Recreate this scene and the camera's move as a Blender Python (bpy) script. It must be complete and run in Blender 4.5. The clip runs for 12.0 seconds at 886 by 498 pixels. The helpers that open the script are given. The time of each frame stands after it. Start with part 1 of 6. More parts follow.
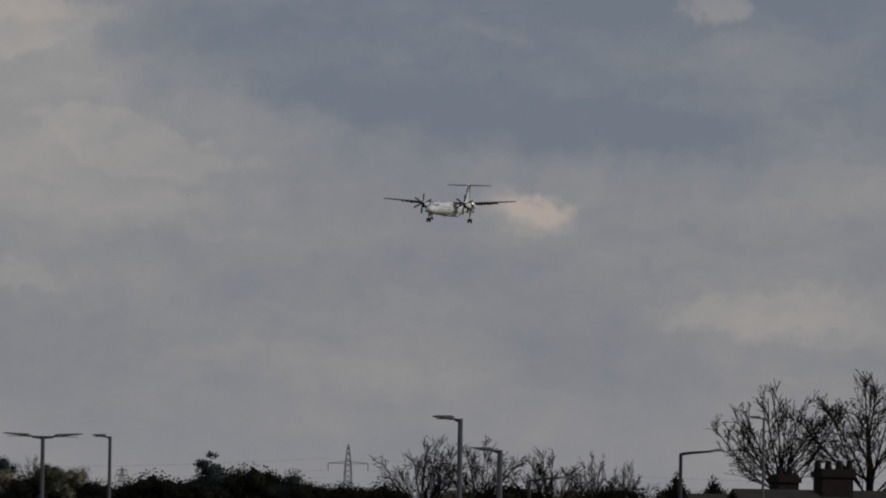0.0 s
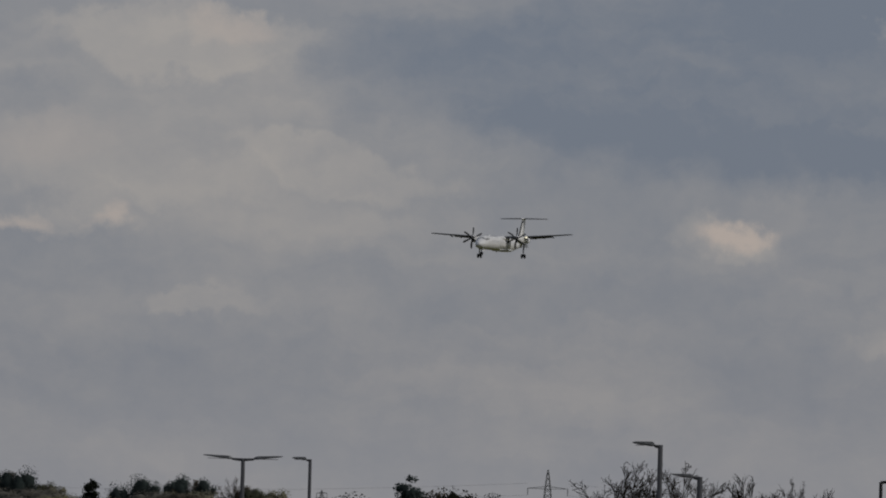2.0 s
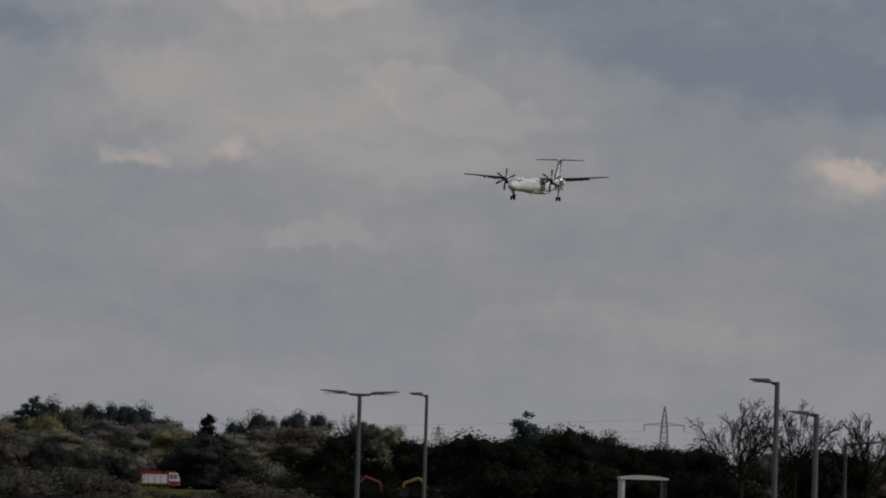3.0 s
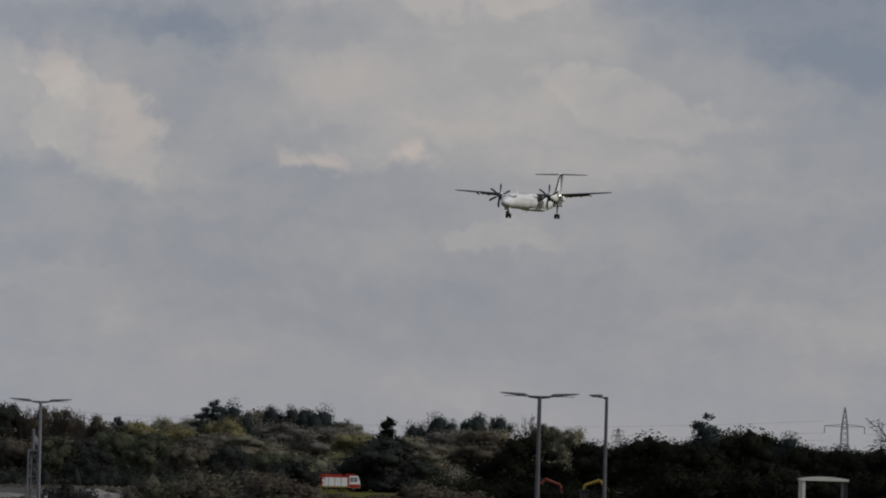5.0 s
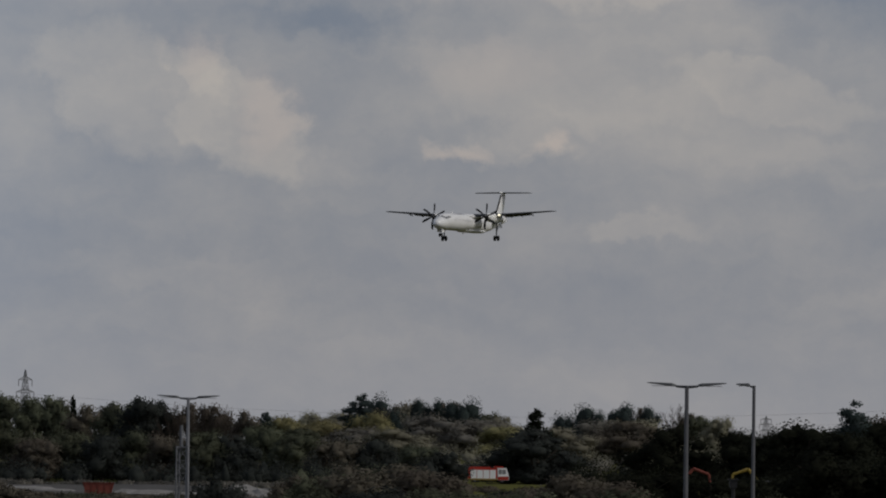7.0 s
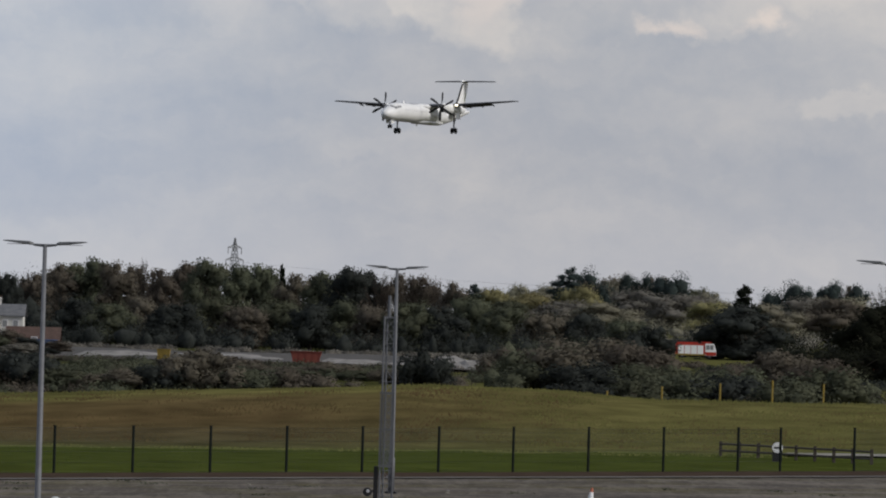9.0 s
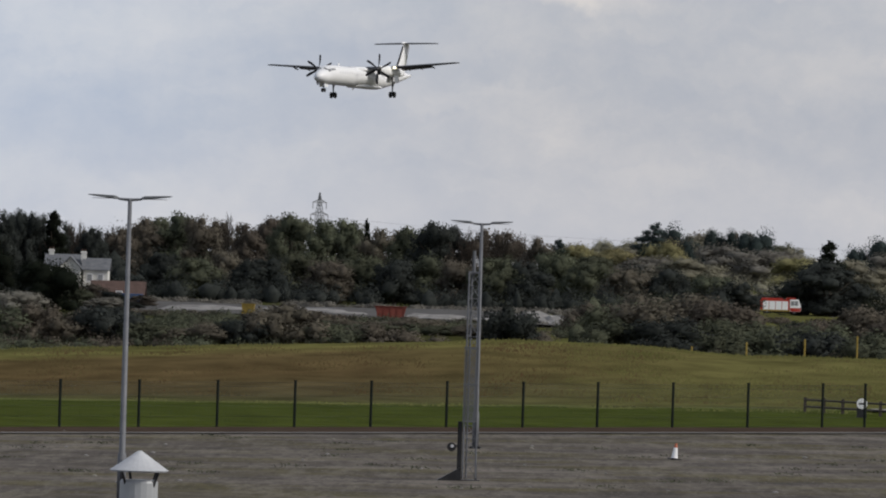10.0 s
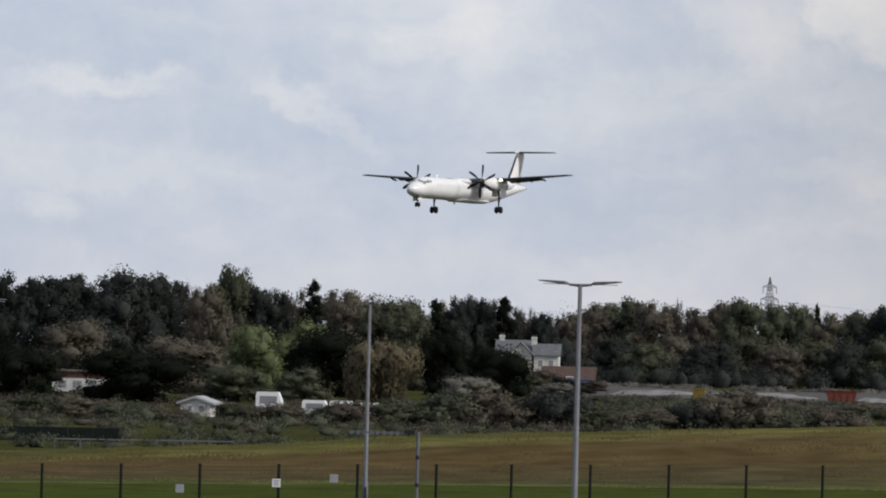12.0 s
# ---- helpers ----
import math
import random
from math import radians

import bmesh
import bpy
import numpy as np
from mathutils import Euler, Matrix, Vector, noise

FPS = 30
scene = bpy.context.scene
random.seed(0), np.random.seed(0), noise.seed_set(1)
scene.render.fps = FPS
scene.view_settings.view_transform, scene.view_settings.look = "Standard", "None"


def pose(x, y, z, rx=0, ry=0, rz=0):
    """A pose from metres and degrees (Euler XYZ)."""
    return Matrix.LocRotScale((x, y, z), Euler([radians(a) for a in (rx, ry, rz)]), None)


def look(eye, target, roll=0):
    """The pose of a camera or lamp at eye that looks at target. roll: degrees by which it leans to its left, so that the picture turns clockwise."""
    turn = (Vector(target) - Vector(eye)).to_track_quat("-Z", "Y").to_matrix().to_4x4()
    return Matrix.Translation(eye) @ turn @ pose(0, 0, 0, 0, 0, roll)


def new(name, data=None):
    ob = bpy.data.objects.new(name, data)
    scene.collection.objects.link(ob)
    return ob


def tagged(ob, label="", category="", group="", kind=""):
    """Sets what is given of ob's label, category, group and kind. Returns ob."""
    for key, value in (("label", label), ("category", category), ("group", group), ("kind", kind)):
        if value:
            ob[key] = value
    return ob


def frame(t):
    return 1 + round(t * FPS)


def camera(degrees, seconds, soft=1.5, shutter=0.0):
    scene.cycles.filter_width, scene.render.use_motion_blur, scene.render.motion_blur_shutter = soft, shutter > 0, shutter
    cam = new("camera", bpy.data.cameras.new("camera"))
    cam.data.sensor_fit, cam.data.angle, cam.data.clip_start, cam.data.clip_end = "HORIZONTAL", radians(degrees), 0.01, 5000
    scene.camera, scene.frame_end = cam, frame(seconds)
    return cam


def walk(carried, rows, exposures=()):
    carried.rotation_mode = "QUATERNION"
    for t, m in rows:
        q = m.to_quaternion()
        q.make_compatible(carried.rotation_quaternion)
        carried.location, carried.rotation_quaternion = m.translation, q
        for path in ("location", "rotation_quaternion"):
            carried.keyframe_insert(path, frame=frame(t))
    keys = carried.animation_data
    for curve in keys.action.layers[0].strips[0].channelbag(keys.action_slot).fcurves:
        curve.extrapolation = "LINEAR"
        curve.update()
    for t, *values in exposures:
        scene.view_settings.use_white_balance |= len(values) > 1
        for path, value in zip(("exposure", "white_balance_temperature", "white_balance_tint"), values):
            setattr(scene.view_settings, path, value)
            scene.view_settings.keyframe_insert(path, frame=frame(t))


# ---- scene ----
EYE = Vector((0.0, 0.0, 6.0))


def bearing(az, d, z=0.0):
    """The place d metres out at the azimuth az (degrees, clockwise from +Y)."""
    return Vector((d * math.sin(radians(az)), d * math.cos(radians(az)), z))


def aim(az, el, roll):
    way = Vector((math.sin(radians(az)) * math.cos(radians(el)), math.cos(radians(az)) * math.cos(radians(el)), math.sin(radians(el))))
    return look(EYE, EYE + way * 100.0, roll)


# ---- camera ----
cam = camera(6.902, 12.0, soft=2.0, shutter=0.0)
# seconds, azimuth, elevation, roll
PATH = [
    (0.0, 6.8887, 2.0575, 0.890),
    (0.5, 6.4265, 1.8435, 0.816),
    (1.0, 6.2701, 1.9073, 0.993),
    (1.5, 5.7114, 1.9673, 1.347),
    (2.0, 5.3112, 2.2217, 1.460),
    (2.5, 5.2063, 1.9444, 1.555),
    (3.0, 4.4094, 1.6965, 1.707),
    (3.5, 3.9593, 1.7103, 2.237),
    (3.7, 3.3811, 1.6870, 2.133),
    (5.3, 3.0214, 1.6843, 1.476),
    (5.5, 2.9869, 1.7254, 1.509),
    (6.0, 2.8669, 1.9197, 1.229),
    (6.5, 2.4201, 1.8285, 0.905),
    (7.0, 1.8808, 1.5923, 0.705),
    (7.5, 1.4541, 1.2444, 0.992),
    (7.7, 0.9276, 1.0361, 1.129),
    (9.3, 0.1414, 0.4415, 1.723),
    (9.5, 0.0000, 0.3173, 1.800),
    (10.0, -0.3878, 0.1987, 1.782),
    (10.5, -0.7602, 0.2245, 1.842),
    (11.0, -2.0144, 0.3116, 1.981),
    (11.5, -3.0827, 0.4560, 1.875),
    (12.0, -3.9154, 0.7609, 1.551),
]
walk(cam, [(t, aim(a, e, r)) for t, a, e, r in PATH],
     exposures=[(0.0, -0.05), (1.5, -0.05), (2.5, 0.0), (3.5, 0.12), (5.5, 0.34), (6.5, 0.05), (7.7, 0.32), (9.3, 0.95), (12.0, 1.15)])

# ---- world, sun ----
SUN_AZ, SUN_EL = 112.0, 38.0
world = bpy.data.worlds.new("sky")
scene.world = world
world.use_nodes = True


def sky_world():
    nt = world.node_tree
    nt.nodes.clear()
    N, L = nt.nodes.new, nt.links.new

    def put(sock, v):
        if isinstance(v, bpy.types.NodeSocket):
            L(v, sock)
        else:
            sock.default_value = v

    def m(op, a, b=0.0, c=0.0, clamp=False):
        n = N("ShaderNodeMath")
        n.operation, n.use_clamp = op, clamp
        for s, v in zip(n.inputs, (a, b, c)):
            put(s, v)
        return n.outputs[0]

    def mix(f, a, b):
        n = N("ShaderNodeMix")
        n.data_type = "RGBA"
        put(n.inputs[0], f), put(n.inputs[6], a), put(n.inputs[7], b)
        return n.outputs[2]

    def smooth(v, lo, hi):
        n = N("ShaderNodeMapRange")
        n.interpolation_type = "SMOOTHSTEP"
        put(n.inputs[0], v), put(n.inputs[1], lo), put(n.inputs[2], hi)
        return n.outputs[0]

    def tex(vec, scale, detail, rough=0.55):
        n = N("ShaderNodeTexNoise")
        L(vec, n.inputs["Vector"])
        n.inputs["Scale"].default_value, n.inputs["Detail"].default_value, n.inputs["Roughness"].default_value = scale, detail, rough
        return n

    co = N("ShaderNodeTexCoord").outputs["Generated"]
    sp = N("ShaderNodeSeparateXYZ")
    L(co, sp.inputs[0])
    az = m("MULTIPLY", m("ARCTAN2", sp.outputs[0], sp.outputs[1]), 57.2958)
    el = m("MULTIPLY", m("ARCSINE", sp.outputs[2]), 57.2958)
    cb = N("ShaderNodeCombineXYZ")
    put(cb.inputs[0], az), put(cb.inputs[1], el)
    warp = tex(cb.outputs[0], 1.9, 7.0, 0.6)
    wsp = N("ShaderNodeSeparateColor")
    L(warp.outputs["Color"], wsp.inputs[0])
    curl = N("ShaderNodeSeparateColor")
    L(tex(cb.outputs[0], 5.5, 5.0, 0.6).outputs["Color"], curl.inputs[0])
    aw = m("ADD", az, m("MULTIPLY", m("SUBTRACT", wsp.outputs[0], 0.5), 1.0))
    aw = m("MULTIPLY_ADD", m("SUBTRACT", curl.outputs[0], 0.5), 0.17, aw)
    ew = m("ADD", el, m("MULTIPLY", m("SUBTRACT", wsp.outputs[1], 0.5), 0.6))
    ew = m("MULTIPLY_ADD", m("SUBTRACT", curl.outputs[1], 0.5), 0.17, ew)

    def blob(a, e, ra, re, hard, lean=0.0):
        """A cloud bank round (a, e): 1 inside, falling to 0 over the share hard of its radius."""
        da, de = m("SUBTRACT", aw, a), m("SUBTRACT", ew, e)
        if lean:
            de = m("SUBTRACT", de, m("MULTIPLY", da, lean))
        r = m("SQRT", m("ADD", m("POWER", m("DIVIDE", da, ra), 2.0), m("POWER", m("DIVIDE", de, re), 2.0)))
        return smooth(r, 1.0, 1.0 - hard)

    # layered streaks of stratocumulus
    st = N("ShaderNodeCombineXYZ")
    put(st.inputs[0], m("MULTIPLY", aw, 0.35)), put(st.inputs[1], m("MULTIPLY", ew, 1.3))
    streak = tex(st.outputs[0], 1.0, 6.0).outputs[0]
    puff = tex(cb.outputs[0], 0.9, 6.0).outputs[0]
    light = m("ADD", smooth(streak, 0.35, 0.75), m("MULTIPLY", smooth(puff, 0.4, 0.75), 0.35))
    fluff = tex(cb.outputs[0], 3.2, 6.0, 0.6).outputs[0]
    light = m("MULTIPLY_ADD", m("SUBTRACT", fluff, 0.5), 0.34, m("MULTIPLY", light, 0.38))
    banks = (
        # the heavy slate bank to the east, and the bright cloud that it meets
        (8.3, 3.62, 4.4, 1.02, 0.42, 0.0, -0.43), (3.2, 3.80, 1.15, 0.36, 0.30, 0.0, 0.36), (2.9, 3.25, 1.65, 0.85, 0.30, 0.0, 0.26),
        (4.45, 2.84, 1.05, 0.24, 0.40, -0.20, 0.26), (4.0, 2.5, 2.2, 0.55, 0.8, 0.0, 0.18), (9.0, 4.0, 0.45, 0.22, 0.5, 0.0, 0.55),
        # small lit cloud and low bank further east
        (7.55, 2.38, 0.62, 0.24, 0.6, -0.12, 0.34), (7.5, 2.2, 0.9, 0.18, 0.8, 0.0, 0.14), (9.4, 1.58, 1.1, 0.22, 0.55, 0.0, 0.28), (9.3, 1.45, 1.6, 0.3, 0.8, 0.0, 0.12),
        # towering cumulus over the wood
        (-0.55, 2.80, 0.85, 0.58, 0.28, -0.25, 0.28), (0.28, 2.52, 0.62, 0.46, 0.28, -0.30, 0.28), (0.0, 2.95, 0.45, 0.22, 0.3, -0.4, 0.18), (0.9, 2.2, 1.6, 0.2, 0.7, 0.0, -0.10),
        (2.2, 2.75, 1.5, 0.45, 0.8, 0.0, 0.22), (2.4, 2.38, 0.75, 0.18, 0.55, 0.0, 0.24), (1.3, 3.38, 2.0, 0.26, 0.95, -0.05, -0.36), (3.4, 1.75, 0.6, 0.14, 0.5, 0.0, 0.18), (0.6, 2.25, 0.9, 0.2, 0.7, 0.0, 0.15),
        # thin, paler cloud to the west
        (-3.7, 2.5, 1.0, 0.55, 0.9, 0.0, 0.42), (-6.7, 2.0, 1.1, 0.16, 0.9, 0.0, 0.36), (-7.0, 0.95, 0.55, 0.16, 0.9, 0.0, 0.28), (-5.0, 1.85, 0.8, 0.19, 0.9, -0.6, 0.30), (-1.6, 2.5, 0.8, 0.38, 0.9, -0.3, 0.36))
    for a, e, ra, re, hard, lean, amount in banks:
        light = m("MULTIPLY_ADD", blob(a, e, ra, re, hard, lean), amount, light)
    warm = 0.0
    for a, e, ra, re, hard, amount in ((7.66, 2.40, 0.42, 0.18, 0.85, 0.85), (3.6, 3.9, 0.5, 0.2, 0.8, 0.4), (0.5, 2.6, 0.35, 0.45, 0.9, 0.4), (2.72, 2.40, 0.30, 0.14, 0.9, 0.55), (2.05, 2.36, 0.28, 0.13, 0.9, 0.5),
                                       (2.3, 3.0, 1.0, 0.3, 0.9, 0.2), (-0.1, 3.1, 0.3, 0.3, 0.9, 0.35)):
        warm = m("MULTIPLY_ADD", blob(a, e, ra, re, hard), amount, warm)
    light = m("DIVIDE", m("ADD", light, 0.3), 1.3)
    base = mix(light, (0.160, 0.184, 0.236, 1), (0.400, 0.368, 0.345, 1))
    # warm sunlit cloud faces
    base = mix(m("MULTIPLY", warm, 0.8, 0, True), base, (0.52, 0.43, 0.375, 1))
    # bluer, clearer air to the west
    west = smooth(az, 1.0, -4.0)
    base = mix(m("MULTIPLY", west, 0.6), base, mix(light, (0.176, 0.230, 0.335, 1), (0.405, 0.412, 0.425, 1)))
    # paler towards the horizon
    base = mix(m("MULTIPLY", smooth(el, 1.4, 0.2), 0.38), base, (0.318, 0.318, 0.335, 1))
    # sky overhead, out of view, dimmed to lessen the light on the ground
    dimmed = N("ShaderNodeVectorMath")
    dimmed.operation = "SCALE"
    L(base, dimmed.inputs[0])
    put(dimmed.inputs["Scale"], m("MULTIPLY_ADD", smooth(el, 7.0, 45.0), -0.42, 1.0))
    base = dimmed.outputs[0]
    sky = N("ShaderNodeTexSky")
    sky.sky_type, sky.sun_disc = "NISHITA", False
    sky.sun_elevation, sky.sun_rotation = radians(SUN_EL), radians(SUN_AZ)
    sk = N("ShaderNodeVectorMath")
    sk.operation = "SCALE"
    L(sky.outputs[0], sk.inputs[0])
    sk.inputs["Scale"].default_value = 0.05
    base = mix(0.12, base, sk.outputs[0])
    bg = N("ShaderNodeBackground")
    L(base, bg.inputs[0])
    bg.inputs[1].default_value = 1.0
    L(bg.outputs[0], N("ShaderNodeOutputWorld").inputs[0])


sky_world()
sun = new("sun", bpy.data.lights.new("sun", "SUN"))
sun.data.energy, sun.data.angle, sun.data.color = 1.2, radians(12), (1.0, 0.96, 0.90)
sun.matrix_basis = look(bearing(SUN_AZ, 100 * math.cos(radians(SUN_EL)), 100 * math.sin(radians(SUN_EL))), (0, 0, 0))

# ---- materials ----


def material(name, dark, light, scale=2.0, rough=0.8, metal=0.0, bump=0.0, fine=9.0, spread=0.0, local=False, spec=0.3, trans=0.0):
    """Two colours mixed by noise at two scales, with bump; spread: how far things and islands differ in brightness."""
    mt = bpy.data.materials.new(name)
    mt.use_nodes = True
    nt = mt.node_tree
    N, L = nt.nodes.new, nt.links.new
    bs = nt.nodes["Principled BSDF"]
    bs.inputs["Roughness"].default_value, bs.inputs["Metallic"].default_value = rough, metal
    bs.inputs["Specular IOR Level"].default_value = spec
    src = N("ShaderNodeTexCoord").outputs["Object"] if local else N("ShaderNodeNewGeometry").outputs["Position"]
    a, b = N("ShaderNodeTexNoise"), N("ShaderNodeTexNoise")
    for n, s in ((a, scale), (b, scale * fine)):
        L(src, n.inputs["Vector"])
        n.inputs["Scale"].default_value, n.inputs["Detail"].default_value = s, 5.0
    ad = N("ShaderNodeMath")
    ad.operation = "MULTIPLY_ADD"
    L(b.outputs[0], ad.inputs[0])
    ad.inputs[1].default_value = 0.5
    L(a.outputs[0], ad.inputs[2])
    mr = N("ShaderNodeMapRange")
    L(ad.outputs[0], mr.inputs[0])
    mr.inputs[1].default_value, mr.inputs[2].default_value = 0.5, 1.0
    mx = N("ShaderNodeMix")
    mx.data_type = "RGBA"
    L(mr.outputs[0], mx.inputs[0])
    mx.inputs[6].default_value, mx.inputs[7].default_value = (*dark, 1), (*light, 1)
    col = mx.outputs[2]
    if spread:
        oi, ge = N("ShaderNodeObjectInfo"), N("ShaderNodeNewGeometry")
        su = N("ShaderNodeMath")
        su.operation = "MULTIPLY_ADD"
        L(ge.outputs["Random Per Island"], su.inputs[0]), L(oi.outputs["Random"], su.inputs[2])
        su.inputs[1].default_value = 0.45
        r2 = N("ShaderNodeMapRange")
        L(su.outputs[0], r2.inputs[0])
        r2.inputs[2].default_value = 1.45
        r2.inputs[3].default_value, r2.inputs[4].default_value = 1 - spread, 1 + spread
        hv = N("ShaderNodeHueSaturation")
        L(col, hv.inputs["Color"]), L(r2.outputs[0], hv.inputs["Value"])
        r3 = N("ShaderNodeMapRange")
        L(oi.outputs["Random"], r3.inputs[0])
        r3.inputs[3].default_value, r3.inputs[4].default_value = 0.5 - 0.05 * spread, 0.5 + 0.05 * spread
        L(r3.outputs[0], hv.inputs["Hue"])
        col = hv.outputs[0]
    L(col, bs.inputs["Base Color"])
    if bump:
        bp = N("ShaderNodeBump")
        bp.inputs["Strength"].default_value = bump
        L(ad.outputs[0], bp.inputs["Height"]), L(bp.outputs[0], bs.inputs["Normal"])
    return mt


def leaf(name, dark, light, spread=0.24, thin=0.35):
    """Leaves and twigs: noise in two colours, plants that differ from one another, and light that passes through."""
    mt = material(name, dark, light, 0.25, 0.9, 0, 0, 6.0, spread, False, 0.03)
    nt = mt.node_tree
    bs = nt.nodes["Principled BSDF"]
    tl, mx = nt.nodes.new("ShaderNodeBsdfTranslucent"), nt.nodes.new("ShaderNodeMixShader")
    nt.links.new(bs.inputs["Base Color"].links[0].from_socket, tl.inputs["Color"])
    mx.inputs[0].default_value = thin
    nt.links.new(bs.outputs[0], mx.inputs[1]), nt.links.new(tl.outputs[0], mx.inputs[2])
    out = [n for n in nt.nodes if n.type == "OUTPUT_MATERIAL"][0]
    nt.links.new(mx.outputs[0], out.inputs[0])
    return mt


LEAF = {
    # blue mixed into dark, brown and green stands for distance haze
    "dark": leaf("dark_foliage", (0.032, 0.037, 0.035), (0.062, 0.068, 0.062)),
    "brown": leaf("brown_budding_foliage", (0.098, 0.087, 0.070), (0.160, 0.140, 0.112)),
    "green": leaf("green_foliage", (0.070, 0.078, 0.056), (0.130, 0.138, 0.092)),
    # grey, pale and gold carry the far rise's haze and sunlight in their colour
    "grey": leaf("grey_twiggy_foliage", (0.155, 0.147, 0.128), (0.25, 0.238, 0.208)),
    "pale": leaf("haze_pale_olive_foliage", (0.19, 0.182, 0.135), (0.31, 0.298, 0.222)),
    "gold": leaf("yellow_green_foliage", (0.20, 0.188, 0.095), (0.31, 0.288, 0.15)),
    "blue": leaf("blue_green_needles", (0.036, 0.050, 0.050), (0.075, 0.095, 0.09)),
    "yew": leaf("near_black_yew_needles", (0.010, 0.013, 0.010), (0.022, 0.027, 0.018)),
    # near black, to paint the eastern tree belt as a silhouette
    "holm": leaf("silhouette_dark_leaves", (0.012, 0.014, 0.010), (0.030, 0.032, 0.022)),
    "fresh": leaf("fresh_spring_green_leaves", (0.12, 0.15, 0.072), (0.21, 0.25, 0.13)),
    "willow": leaf("tawny_willow_twigs", (0.13, 0.112, 0.075), (0.20, 0.17, 0.112)),
    "bare": leaf("grey_brown_twigs", (0.06, 0.05, 0.042), (0.10, 0.085, 0.07), 0.2),
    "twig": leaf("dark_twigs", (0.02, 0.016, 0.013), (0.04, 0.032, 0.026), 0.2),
}
BARK = material("bark", (0.03, 0.025, 0.02), (0.08, 0.065, 0.05), 1.5, 0.9, bump=0.4)
GALV = material("galvanised_steel", (0.115, 0.12, 0.13), (0.175, 0.18, 0.195), 3.0, 0.6, 0.2, local=True)
# galvanised steel again, with the eastern posts' silhouette darkness put into its colour
DARKGALV = material("silhouette_dark_galvanised_steel", (0.05, 0.052, 0.058), (0.085, 0.088, 0.096), 3.0, 0.65, 0.1, local=True)
HEAD = material("lamp_head_grey_paint", (0.07, 0.075, 0.08), (0.12, 0.125, 0.13), 3.0, 0.5, 0.2, local=True)
LENS = material("lamp_lens", (0.45, 0.46, 0.48), (0.6, 0.6, 0.62), 4.0, 0.25, local=True)
BLACK = material("black_paint", (0.012, 0.012, 0.013), (0.03, 0.03, 0.032), 3.0, 0.5, local=True)
STRAW = material("faded_straw_gravel", (0.16, 0.15, 0.12), (0.28, 0.27, 0.24), 0.5, 0.95, bump=0.3)
FENCE = material("dark_green_coated_steel", (0.007, 0.010, 0.009), (0.014, 0.018, 0.016), 3.0, 0.8, local=True, spec=0.1)
WIRE = material("wire", (0.05, 0.058, 0.054), (0.085, 0.095, 0.09), 3.0, 0.5, 0.3, local=True)
WHITE = material("white_paint", (0.80, 0.80, 0.81), (0.88, 0.88, 0.88), 0.6, 0.35, bump=0.0, local=True, spec=0.5)
UNDER = material("grey_belly_paint", (0.30, 0.31, 0.33), (0.40, 0.41, 0.42), 0.6, 0.4, local=True, spec=0.5)
DARKMETAL = material("dark_metal", (0.03, 0.03, 0.033), (0.06, 0.06, 0.065), 2.0, 0.45, 0.4, local=True)
BOOT = material("black_deicing_boot", (0.012, 0.012, 0.013), (0.022, 0.022, 0.024), 2.0, 0.5, local=True)
# wing grey darkened so that its colour holds the underside's shadow
WINGGREY = material("shaded_wing_grey_paint", (0.05, 0.052, 0.058), (0.085, 0.088, 0.095), 0.8, 0.45, local=True)
MARK = material("faint_lime_paint", (0.52, 0.56, 0.34), (0.62, 0.66, 0.46), 0.8, 0.4, local=True)
RUBBER = material("tyre_rubber", (0.012, 0.012, 0.012), (0.025, 0.025, 0.025), 5.0, 0.85, local=True)
GLASS = material("grey_window_glass", (0.22, 0.225, 0.235), (0.28, 0.285, 0.295), 1.0, 0.08, local=True, spec=0.6)
DULLRED = material("dull_red_paint", (0.13, 0.028, 0.02), (0.19, 0.05, 0.035), 1.0, 0.7, local=True)
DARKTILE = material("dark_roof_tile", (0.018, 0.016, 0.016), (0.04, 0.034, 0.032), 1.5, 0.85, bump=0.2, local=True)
PANE = material("pale_cabin_window", (0.80, 0.80, 0.81), (0.86, 0.86, 0.87), 1.0, 0.15, local=True, spec=0.6)
RED = material("fire_red_paint", (0.34, 0.03, 0.02), (0.45, 0.05, 0.03), 1.0, 0.4, local=True)
ORANGE = material("orange_plastic", (0.40, 0.12, 0.075), (0.5, 0.17, 0.10), 5.0, 0.6, local=True)
YELLOW = material("yellow_paint", (0.22, 0.155, 0.03), (0.31, 0.22, 0.045), 2.0, 0.5, local=True)
BLUE = material("blue_tarpaulin", (0.05, 0.12, 0.28), (0.08, 0.18, 0.38), 1.0, 0.6, local=True)
BRICK = material("red_brown_brick", (0.085, 0.045, 0.035), (0.14, 0.075, 0.055), 4.0, 0.9, bump=0.3, local=True)
# near-black brick: the chimneys' backlit shade is put into the base colour
DARKBRICK = material("backlit_dark_brick", (0.010, 0.007, 0.006), (0.022, 0.012, 0.010), 4.0, 0.9, bump=0.3, local=True)
RENDERED = material("cream_render", (0.52, 0.51, 0.48), (0.66, 0.65, 0.61), 0.7, 0.85, local=True)
SLATE = material("grey_slate", (0.09, 0.095, 0.105), (0.16, 0.165, 0.175), 1.5, 0.7, bump=0.2, local=True)
TILE = material("brown_roof_tile", (0.065, 0.042, 0.035), (0.11, 0.07, 0.058), 1.5, 0.8, bump=0.2, local=True)
TIMBER = material("weathered_timber", (0.05, 0.04, 0.032), (0.10, 0.085, 0.07), 2.0, 0.85, bump=0.2, local=True)
